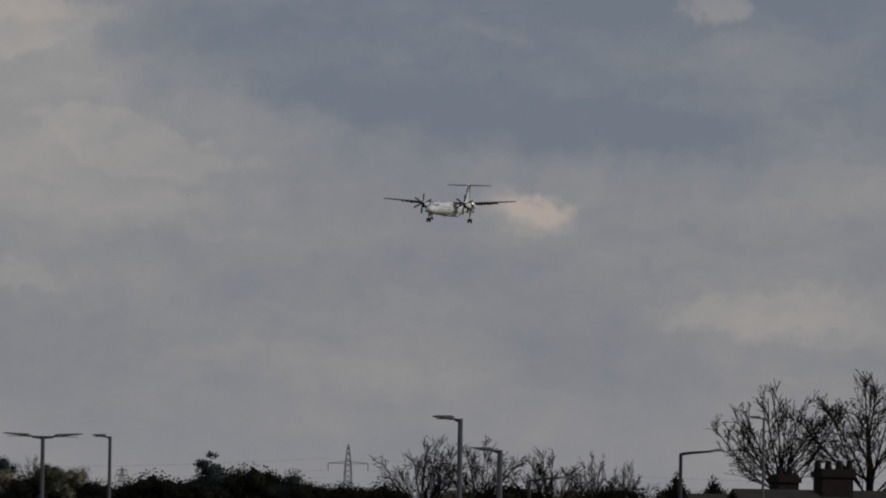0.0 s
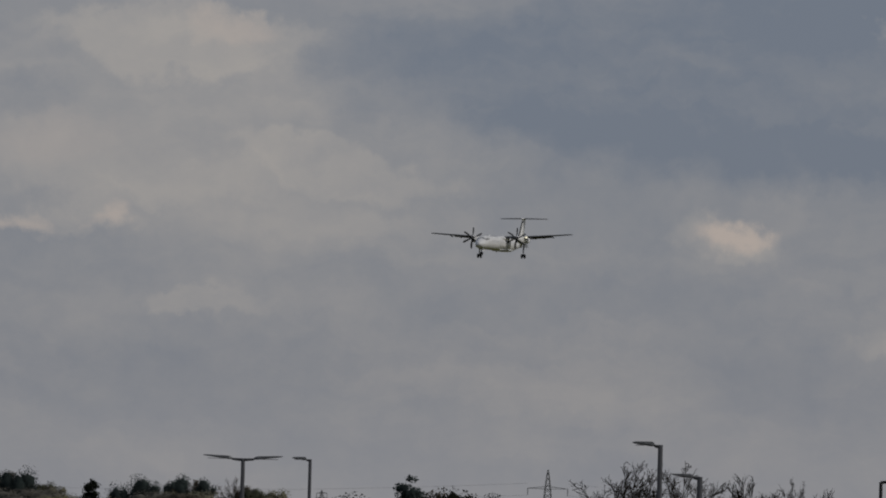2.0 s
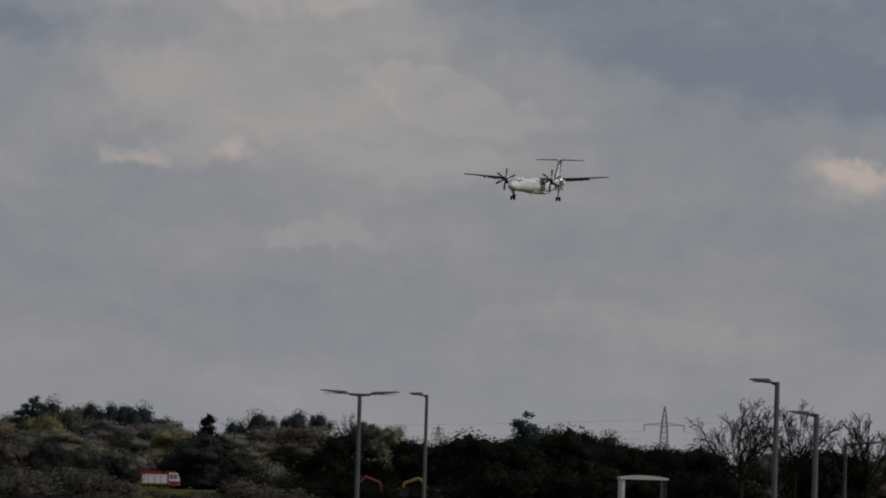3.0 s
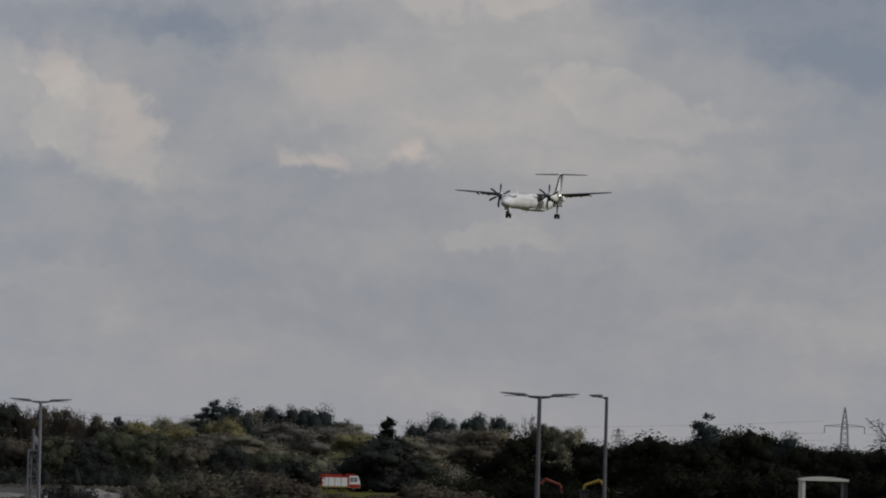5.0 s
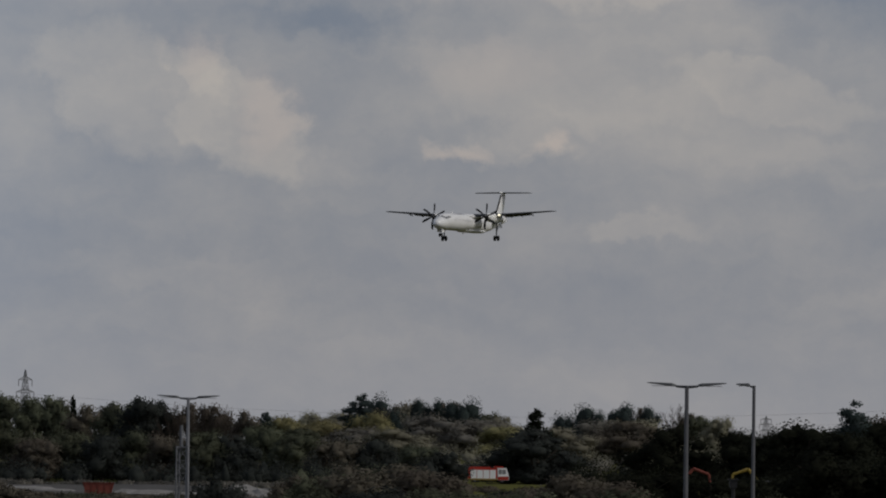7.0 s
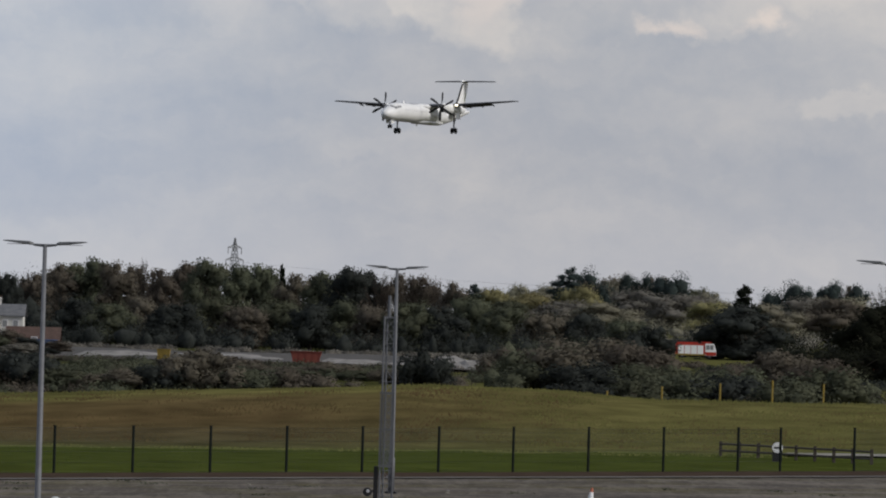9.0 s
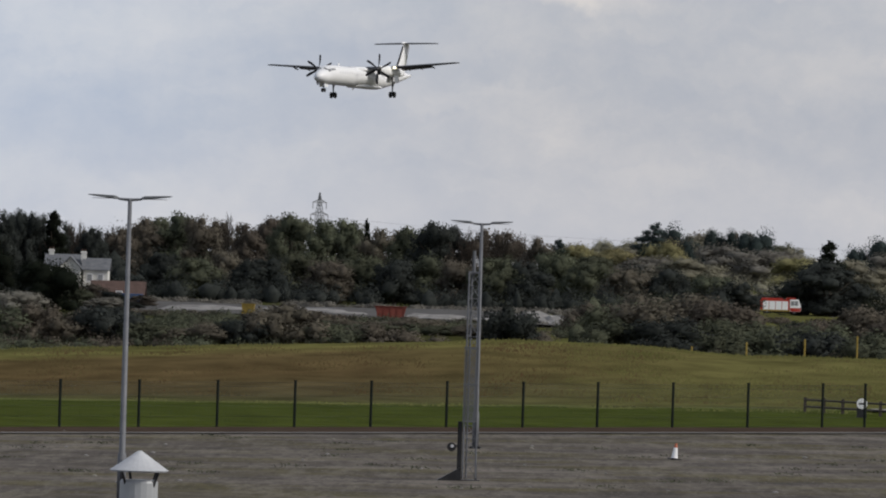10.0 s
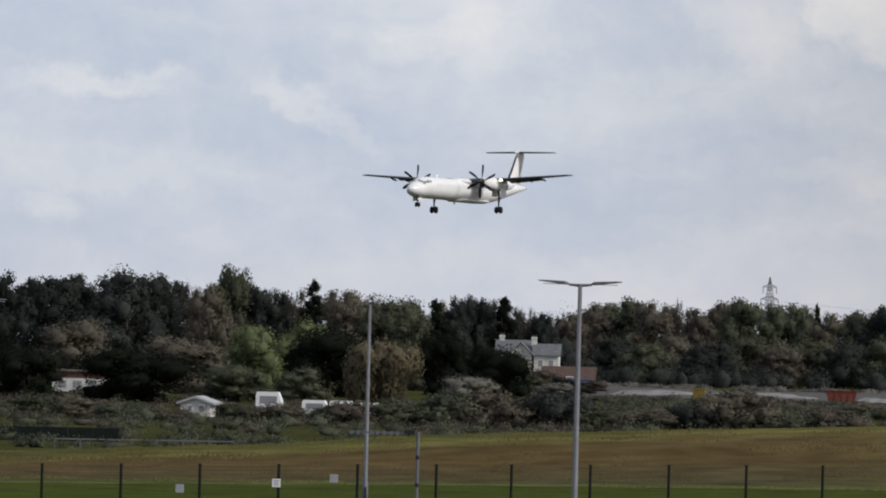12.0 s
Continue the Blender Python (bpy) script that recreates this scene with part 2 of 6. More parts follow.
CONCRETE = material("pale_concrete", (0.10, 0.092, 0.084), (0.20, 0.19, 0.175), 0.3, 0.9, bump=0.2)
STRIPPED = material("stripped_stony_soil", (0.040, 0.037, 0.034), (0.092, 0.086, 0.080), 0.09, 0.95, bump=0.4)
RUBBLE = material("grey_rubble", (0.13, 0.125, 0.12), (0.30, 0.29, 0.28), 0.5, 0.95, bump=0.5)


def glowing(name, colour, strength):
    mt = bpy.data.materials.new(name)
    mt.use_nodes = True
    bs = mt.node_tree.nodes["Principled BSDF"]
    bs.inputs["Base Color"].default_value = bs.inputs["Emission Color"].default_value = (*colour, 1)
    bs.inputs["Emission Strength"].default_value = strength
    return mt


LIT = glowing("lit_lamp_glass", (1.0, 0.93, 0.72), 0.9)


def asphalt():
    mt = material("worn_asphalt", (0.064, 0.056, 0.050), (0.132, 0.116, 0.102), 0.5, 0.95, 0, 0.35, 12.0, spec=0.03)
    nt = mt.node_tree
    N, L = nt.nodes.new, nt.links.new
    bs = nt.nodes["Principled BSDF"]
    old = bs.inputs["Base Color"].links[0].from_socket
    # long stained, gravelly and mossy bands, drawn out along the yard
    geo = N("ShaderNodeNewGeometry")
    mp = N("ShaderNodeMapping")
    L(geo.outputs["Position"], mp.inputs[0])
    mp.inputs["Rotation"].default_value = (0, 0, radians(-16))
    mp.inputs["Scale"].default_value = (0.075, 0.10, 1)
    fine = N("ShaderNodeMapping")
    L(geo.outputs["Position"], fine.inputs[0])
    fine.inputs["Scale"].default_value = (0.12, 0.014, 1)
    for scale, lo, hi, colour, amount in ((1.0, 0.46, 0.60, (0.175, 0.155, 0.135), 0.85), (1.7, 0.47, 0.60, (0.095, 0.084, 0.038), 0.75), (2.6, 0.50, 0.60, (0.045, 0.042, 0.040), 0.45), (9.0, 0.48, 0.64, (0.19, 0.17, 0.145), 0.5), (31.0, 0.5, 0.62, (0.045, 0.041, 0.038), 0.45), (70.0, 0.58, 0.66, (0.26, 0.24, 0.21), 0.4)):
        n = N("ShaderNodeTexNoise")
        L((mp if scale < 5.0 else fine).outputs[0], n.inputs["Vector"])
        n.inputs["Scale"].default_value, n.inputs["Detail"].default_value, n.inputs["Roughness"].default_value = scale, 7.0, 0.62
        r = N("ShaderNodeMapRange")
        L(n.outputs[0], r.inputs[0])
        r.inputs[1].default_value, r.inputs[2].default_value, r.inputs[4].default_value = lo, hi, amount
        x = N("ShaderNodeMix")
        x.data_type = "RGBA"
        L(r.outputs[0], x.inputs[0]), L(old, x.inputs[6])
        x.inputs[7].default_value = (*colour, 1)
        old = x.outputs[2]
    L(old, bs.inputs["Base Color"])
    return mt


def meadow():
    """Mown green near the yard, rough brown and yellow grass on the bank, scrubby olive beyond."""
    mt = material("grass", (0.055, 0.06, 0.022), (0.11, 0.105, 0.045), 0.12, 0.95, 0, 0.5, 14.0, spec=0.0)
    nt = mt.node_tree
    N, L = nt.nodes.new, nt.links.new
    bs = nt.nodes["Principled BSDF"]
    old = bs.inputs["Base Color"].links[0].from_socket
    geo = N("ShaderNodeNewGeometry")
    ln = N("ShaderNodeVectorMath")
    ln.operation = "LENGTH"
    L(geo.outputs["Position"], ln.inputs[0])
    n = N("ShaderNodeTexNoise")
    L(geo.outputs["Position"], n.inputs["Vector"])
    n.inputs["Scale"].default_value, n.inputs["Detail"].default_value = 0.07, 7.0
    ad = N("ShaderNodeMath")
    ad.operation = "MULTIPLY_ADD"
    L(n.outputs[0], ad.inputs[0])
    ad.inputs[1].default_value = 9.0
    # the mown strip runs with the fence, which slants away
    sx, slant = N("ShaderNodeSeparateXYZ"), N("ShaderNodeMath")
    L(geo.outputs["Position"], sx.inputs[0])
    slant.operation = "MULTIPLY_ADD"
    L(sx.outputs[0], slant.inputs[0]), L(ln.outputs["Value"], slant.inputs[2])
    slant.inputs[1].default_value = -0.25
    L(slant.outputs[0], ad.inputs[2])
    mr = N("ShaderNodeMapRange")
    L(ad.outputs[0], mr.inputs[0])
    mr.inputs[1].default_value, mr.inputs[2].default_value = 292.0, 452.0
    cr = N("ShaderNodeValToRGB")
    L(mr.outputs[0], cr.inputs[0])
    e = cr.color_ramp.elements
    stops = ((0.0, (0.056, 0.072, 0.013)), (0.324, (0.050, 0.066, 0.013)), (0.333, (0.13, 0.145, 0.055)), (0.352, (0.080, 0.080, 0.032)),
             (0.42, (0.078, 0.066, 0.034)), (0.50, (0.102, 0.070, 0.034)), (0.575, (0.100, 0.072, 0.034)), (0.61, (0.140, 0.130, 0.046)), (0.67, (0.07, 0.07, 0.026)), (1.0, (0.045, 0.048, 0.018)))
    for i, (p, c) in enumerate(stops):
        s = e[i] if i < 2 else e.new(p)
        s.position = p
        s.color = (*c, 1)
    e[0].position = 0.0
    x = N("ShaderNodeMix")
    x.data_type, x.blend_type = "RGBA", "MIX"
    x.inputs[0].default_value = 0.88
    L(old, x.inputs[6]), L(cr.outputs[0], x.inputs[7])
    # greener and yellower towards the east, and brighter to stand for sunlight there
    side = N("ShaderNodeMath")
    side.operation = "MULTIPLY_ADD"
    L(n.outputs[0], side.inputs[0])
    side.inputs[1].default_value = 10.0
    L(sx.outputs[0], side.inputs[2])
    se, sd = N("ShaderNodeMapRange"), N("ShaderNodeMapRange")
    L(side.outputs[0], se.inputs[0]), L(ad.outputs[0], sd.inputs[0])
    se.inputs[1].default_value, se.inputs[2].default_value, se.inputs[4].default_value = -2.0, 18.0, 0.75
    sd.inputs[1].default_value, sd.inputs[2].default_value = 346.0, 352.0
    sm = N("ShaderNodeMath")
    sm.operation = "MULTIPLY"
    L(se.outputs[0], sm.inputs[0]), L(sd.outputs[0], sm.inputs[1])
    east = N("ShaderNodeMix")
    east.data_type = "RGBA"
    L(sm.outputs[0], east.inputs[0]), L(x.outputs[2], east.inputs[6])
    east.inputs[7].default_value = (0.118, 0.116, 0.040, 1)
    x = east
    # brown dead patches and fine tufts
    t = N("ShaderNodeTexNoise")
    L(geo.outputs["Position"], t.inputs["Vector"])
    t.inputs["Scale"].default_value, t.inputs["Detail"].default_value = 0.35, 8.0
    r = N("ShaderNodeMapRange")
    L(t.outputs[0], r.inputs[0])
    r.inputs[1].default_value, r.inputs[2].default_value, r.inputs[3].default_value, r.inputs[4].default_value = 0.3, 0.7, 0.65, 1.35
    hv = N("ShaderNodeHueSaturation")
    L(x.outputs[2], hv.inputs["Color"]), L(r.outputs[0], hv.inputs["Value"])
    L(hv.outputs[0], bs.inputs["Base Color"])
    return mt


ASPHALT, GRASS = asphalt(), meadow()
SOIL = material("red_brown_soil", (0.042, 0.032, 0.026), (0.080, 0.058, 0.044), 0.8, 0.95, bump=0.5, spec=0.0)

# ---- building helpers ----


def smoothstep(a, b, v):
    u = min(max((v - a) / (b - a), 0.0), 1.0)
    return u * u * (3 - 2 * u)


CREST = ((-9, 0.3), (-7.4, 0.43), (-5.6, 0.9), (-3.9, 1.6), (-3.0, 1.85), (-1.6, 2.15), (-0.4, 2.4), (0.1, 2.6), (1.0, 2.45), (2.0, 1.98), (3.2, 1.9), (6.0, 1.8), (12.0, 1.7))


def crest(az):
    if az <= CREST[0][0]:
        return CREST[0][1]
    for (a, h), (b, k) in zip(CREST, CREST[1:]):
        if az <= b:
            return h + (k - h) * smoothstep(a, b, az)
    return CREST[-1][1]


def gz(x, y):
    """Height of the ground: a level yard, a long grass bank beyond its fence, and a wooded rise far off."""
    d, az = math.hypot(x, y), math.degrees(math.atan2(x, y))
    z = 0.014 * min(max(x, -60.0), 60.0) * (1 - smoothstep(400, 600, d)) * smoothstep(60, 180, d)
    if abs(az) < 60:
        z += crest(az) * smoothstep(345, 388, d) * (1 - smoothstep(390, 450, d))
        z += 5.0 * smoothstep(1750, 2250, d) * smoothstep(-0.6, 1.2, az) * (1 - smoothstep(5.0, 7.0, az))
        z -= 0.8 * smoothstep(395, 450, d) * (1 - smoothstep(600, 720, d))
    return z


def on_ground(az, d):
    p = bearing(az, d)
    p.z = gz(p.x, p.y)
    return p


def part(name, bm, mat, parent=None, label="", smooth=False, m=None):
    """Links a bmesh as one mesh object under a thing or under a part."""
    me = bpy.data.meshes.new(name)
    bmesh.ops.recalc_face_normals(bm, faces=bm.faces)
    bm.to_mesh(me)
    bm.free()
    me.materials.append(mat)
    if smooth:
        me.polygons.foreach_set("use_smooth", [True] * len(me.polygons))
    return mesh_part(name, me, parent, label, m)


def mesh_part(name, me, parent=None, label="", m=None):
    ob = new(name, me)
    ob.parent = parent
    if m is not None:
        ob.matrix_basis = m
    return tagged(ob, label)


def thing(name, m, label, category, group="", kind=""):
    ob = new(name)
    ob.matrix_basis = m
    return tagged(ob, label, category, group, kind)


def box(bm, x0, x1, y0, y1, z0, z1, bevel=0.0, m=None):
    r = bmesh.ops.create_cube(bm, size=1.0)
    vs = r["verts"]
    for v in vs:
        v.co = Vector(((x0 + x1) / 2 + v.co.x * (x1 - x0), (y0 + y1) / 2 + v.co.y * (y1 - y0), (z0 + z1) / 2 + v.co.z * (z1 - z0)))
    if bevel:
        es = list({e for v in vs for e in v.link_edges})
        vs = [v for v in bmesh.ops.bevel(bm, geom=es, offset=bevel, segments=2, affect="EDGES")["verts"]] or vs
        if m is not None:
            bmesh.ops.transform(bm, matrix=m, verts=vs)
    elif m is not None:
        bmesh.ops.transform(bm, matrix=m, verts=vs)
    return bm


def tube(bm, pts, radii, sides=10, caps=True):
    """A round bar through pts with a radius at each."""
    rings = []
    n = len(pts)
    for i, p in enumerate(pts):
        p = Vector(p)
        way = (Vector(pts[min(i + 1, n - 1)]) - Vector(pts[max(i - 1, 0)])).normalized()
        u = way.orthogonal().normalized() if i == 0 else (u - way * u.dot(way)).normalized()
        w = way.cross(u)
        r = radii[i] if isinstance(radii, (list, tuple)) else radii
        rings.append([bm.verts.new(p + (u * math.cos(2 * math.pi * k / sides) + w * math.sin(2 * math.pi * k / sides)) * r) for k in range(sides)])
    for a, b in zip(rings, rings[1:]):
        for k in range(sides):
            bm.faces.new((a[k], a[(k + 1) % sides], b[(k + 1) % sides], b[k]))
    if caps:
        bm.faces.new(rings[0][::-1]), bm.faces.new(rings[-1])
    return bm


def loft(bm, rings, caps=True):
    """Skins over rings of points, all with the same count."""
    vs = [[bm.verts.new(p) for p in r] for r in rings]
    n = len(vs[0])
    for a, b in zip(vs, vs[1:]):
        for k in range(n):
            bm.faces.new((a[k], a[(k + 1) % n], b[(k + 1) % n], b[k]))
    if caps:
        bm.faces.new(vs[0][::-1]), bm.faces.new(vs[-1])
    return bm


def B():
    return bmesh.new()

# ---- ground ----


def ground_sheet():
    azs = [-180 + 6 * i for i in range(27)] + [-18 + 0.5 * i for i in range(73)] + [24 + 6 * i for i in range(26)]
    ds = [4, 60, 120, 170, 210, 240, 262, 280, 300, 320, 335] + [343 + 4 * i for i in range(28)] + [470, 520, 600, 700, 850, 1000, 1200, 1400, 1600, 1750, 1900, 2050, 2250, 2600, 3200, 4000, 4900]
    verts, faces = [], []
    for d in ds:
        for a in azs:
            p = bearing(a, d)
            z = gz(p.x, p.y)
            if 340 < d < 460 and abs(a) < 30:
                z += 0.10 * noise.noise((p.x * 0.12, p.y * 0.12, 0)) + 0.10 * noise.noise((p.x * 0.5, p.y * 0.5, 3))
            verts.append((p.x, p.y, z))
    n = len(azs)
    for i in range(len(ds) - 1):
        for j in range(n):
            k = (j + 1) % n
            faces.append((i * n + j, i * n + k, (i + 1) * n + k, (i + 1) * n + j))
    faces.append(tuple(range(n))[::-1])
    me = bpy.data.meshes.new("ground")
    me.from_pydata(verts, [], faces)
    me.materials.append(GRASS)
    me.polygons.foreach_set("use_smooth", [True] * len(me.polygons))
    return tagged(new("ground", me), "grassy ground with a long rough grass bank", "ground", kind="structure")


ground_sheet()


def fence_y(x):
    return 289.3 + 0.795 * x


def strip_sheet(name, mat, near, far, lift, label, category, x0=-62, x1=62, step=2.0, jag=0.0):
    """A sheet that follows the fence line, from near to far metres before it."""
    bm = B()
    rows = [near + (far - near) * i / 12 for i in range(13)]
    vs = []
    x = x0
    while x <= x1 + 0.01:
        col = []
        for i, r in enumerate(rows):
            w = jag * noise.noise((x * 0.23, i * 0.0 + near, 7)) if i in (0, 12) else 0
            y = fence_y(x) - r + w
            col.append(bm.verts.new((x, y, gz(x, y) + lift)))
        vs.append(col)
        x += step
    for a, b in zip(vs, vs[1:]):
        for i in range(12):
            bm.faces.new((a[i], b[i], b[i + 1], a[i + 1]))
    return tagged(part(name, bm, mat), label, category, kind="structure")


strip_sheet("road", ASPHALT, 250.0, 10.0, 0.03, "worn grey asphalt yard with mossy gravel streaks", "yard", jag=0.0)
strip_sheet("soil_verge", SOIL, 10.6, 0.6, 0.055, "bare reddish soil strip along the fence foot", "soil", jag=0.9)
strip_sheet("kerb", CONCRETE, 12.0, 10.4, 0.075, "low pale concrete edging beside the yard", "kerb", jag=0.25)

# ---- plants ----
UNIT = {}


def quads_mesh(name, verts, faces, mat):
    me = bpy.data.meshes.new(name)
    me.from_pydata([tuple(v) for v in verts], [], faces)
    me.materials.append(mat)
    return me


ico = B()
bmesh.ops.create_icosphere(ico, subdivisions=1, radius=1.0)
ICO_V = np.array([v.co[:] for v in ico.verts])
ICO_F = [tuple(v.index for v in f.verts) for f in ico.faces]
ico.free()


def crown_mesh(name, lobes, mat, seed, leaves=2000, size=(0.02, 0.05), droop=0.0, core=0.66):
    """A crown of many small leaf clumps over uneven lobes (x, y, z, rx, rz), in a space one unit wide and high."""
    rng = np.random.default_rng(seed)
    V, F = [], []
    base = 0
    for x, y, z, rx, rz in lobes:
        s = core * (1 + 0.28 * rng.standard_normal((len(ICO_V), 1)))
        P = ICO_V * s * np.array((rx, rx, rz)) + np.array((x, y, z))
        V.append(P)
        F += [tuple(i + base for i in f) for f in ICO_F]
        base += len(P)
    area = np.array([l[3] * l[3] + l[3] * l[4] for l in lobes])
    pick = rng.choice(len(lobes), leaves, p=area / area.sum())
    d = rng.standard_normal((leaves, 3))
    d /= np.linalg.norm(d, axis=1)[:, None]
    L = np.array(lobes)[pick]
    r = 0.70 + 0.56 * rng.random((leaves, 1)) ** 1.3
    C = L[:, :3] + d * r * np.stack((L[:, 3], L[:, 3], L[:, 4]), 1)
    C[:, 2] = np.maximum(C[:, 2] - droop * rng.random(leaves) * 0.3, 0.0)
    a = rng.standard_normal((leaves, 3))
    a /= np.linalg.norm(a, axis=1)[:, None]
    if droop:
        a[:, 2] -= 2 * droop
        a /= np.linalg.norm(a, axis=1)[:, None]
    b = np.cross(a, d + 0.4 * rng.standard_normal((leaves, 3)))
    b /= np.linalg.norm(b, axis=1)[:, None] + 1e-9
    s = rng.uniform(*size, (leaves, 1))
    asp = 2.2 if droop else 1.0
    Q = np.stack((C - a * s * asp - b * s * 0.6, C + b * s, C + a * s * asp - b * s * 0.4), 1)
    way = d + 0.9 * (C - np.array((0.0, 0.0, 0.42)))
    return leafy_mesh(name, V, F, base, Q, way, mat)


def leafy_mesh(name, V, F, base, Q, way, mat, unit=True, sort=True):
    """Cores and leaf triangles Q as one mesh; each leaf is shaded along way, outwards from its clump."""
    way = way / (np.linalg.norm(way, axis=1)[:, None] + 1e-9)
    flat = np.cross(Q[:, 1] - Q[:, 0], Q[:, 2] - Q[:, 0])
    turn = np.sum(flat * way, axis=1) < 0
    if sort:
        Q[turn] = Q[turn][:, ::-1]
    count = len(Q)
    P = np.concatenate(V + [Q.reshape(-1, 3)])
    F = F + [(base + 3 * i, base + 3 * i + 1, base + 3 * i + 2) for i in range(count)]
    normals = np.concatenate((np.zeros((base, 3)), np.repeat(way, 3, axis=0)))
    if unit:
        P[:, 2] = np.maximum(P[:, 2], 0.0)
        P[:, 2] /= np.quantile(P[base:, 2], 0.996)
        P[:, :2] *= 0.5 / np.quantile(np.abs(P[base:, :2]), 0.995)
    me = quads_mesh(name, P, F, mat)
    me.polygons.foreach_set("use_smooth", [True] * len(me.polygons))
    me.normals_split_custom_set_from_vertices([tuple(v) for v in normals])
    return me


def lobes_for(shape, seed, round_k=0.65):
    """Lobes of a crown; round_k: height of a lobe by its width, before the crown is scaled to its tree."""
    r = random.Random(seed)
    out = []
    if shape == "broad":
        for _ in range(40):
            z = r.uniform(0.06, 0.86)
            w = 0.36 * math.sin(math.pi * min(0.22 + 0.78 * z, 1)) ** 0.55
            a, q = r.uniform(0, 6.28), w * r.random() ** 0.5
            k = r.uniform(0.07, 0.17)
            out.append((q * math.cos(a), q * math.sin(a), z, k, k * round_k * r.uniform(0.85, 1.2)))
        out.append((r.uniform(-.06, .06), 0, 0.91, 0.11, 0.09))
    elif shape == "dense":
        for _ in range(22):
            z = r.uniform(0.08, 0.80)
            w = 0.40 * (1 - max(0, (z - 0.35)) ** 2 / 0.5)
            a, q = r.uniform(0, 6.28), w * r.random() ** 0.4
            k = r.uniform(0.13, 0.22)
            out.append((q * math.cos(a), q * math.sin(a), z, k, k * round_k))
    elif shape == "spire":
        for i in range(16):
            z = 0.12 + 0.80 * i / 15
            w = 0.36 * (1 - z) ** 0.8
            for _ in range(2):
                a = r.uniform(0, 6.28)
                k = 0.07 + 0.20 * (1 - z) * r.uniform(0.6, 1.1)
                out.append((w * math.cos(a), w * math.sin(a), z + r.uniform(-.03, .03), k, 0.05))
        out.append((0, 0, 0.96, 0.05, 0.05))
    elif shape == "cedar":
        for z, w in ((0.38, 0.45), (0.5, 0.5), (0.62, 0.42), (0.73, 0.36), (0.83, 0.26), (0.93, 0.13)):
            for _ in range(5):
                a, q = r.uniform(0, 6.28), w * r.uniform(0.25, 0.8)
                out.append((q * math.cos(a), q * math.sin(a), z + r.uniform(-.03, .03), w * 0.42, 0.045))
        out.append((0, 0, 0.55, 0.12, 0.35))
    elif shape == "tall":
        for x, z, k in ((-0.1, 0.08, .24), (0.12, 0.12, .25), (0, 0.2, .25), (0.15, .3, .24), (-.16, .33, .26), (.05, .42, .26), (.2, .5, .22), (-.14, .55, .24), (-.22, .66, .17), (.08, .62, .2), (-.12, .76, .17), (.04, .83, .10), (-.02, .93, .07)):
            out.append((x + r.uniform(-.04, .04), r.uniform(-.15, .15), z, k, k * 0.5))
    elif shape == "willow":
        for _ in range(20):
            a, q = r.uniform(0, 6.28), r.random() ** 0.5 * 0.38
            out.append((q * math.cos(a), q * math.sin(a), 0.78 - 0.9 * q * q - r.random() * 0.45, 0.14, 0.16))
    elif shape == "scrub":
        for _ in range(20):
            a, q = r.uniform(0, 6.28), r.random() ** 0.5 * 0.40
            out.append((q * math.cos(a), q * math.sin(a), r.uniform(0.12, 0.72) * (1 - q * 0.9), r.uniform(0.09, 0.17), r.uniform(0.15, 0.28)))
    return out


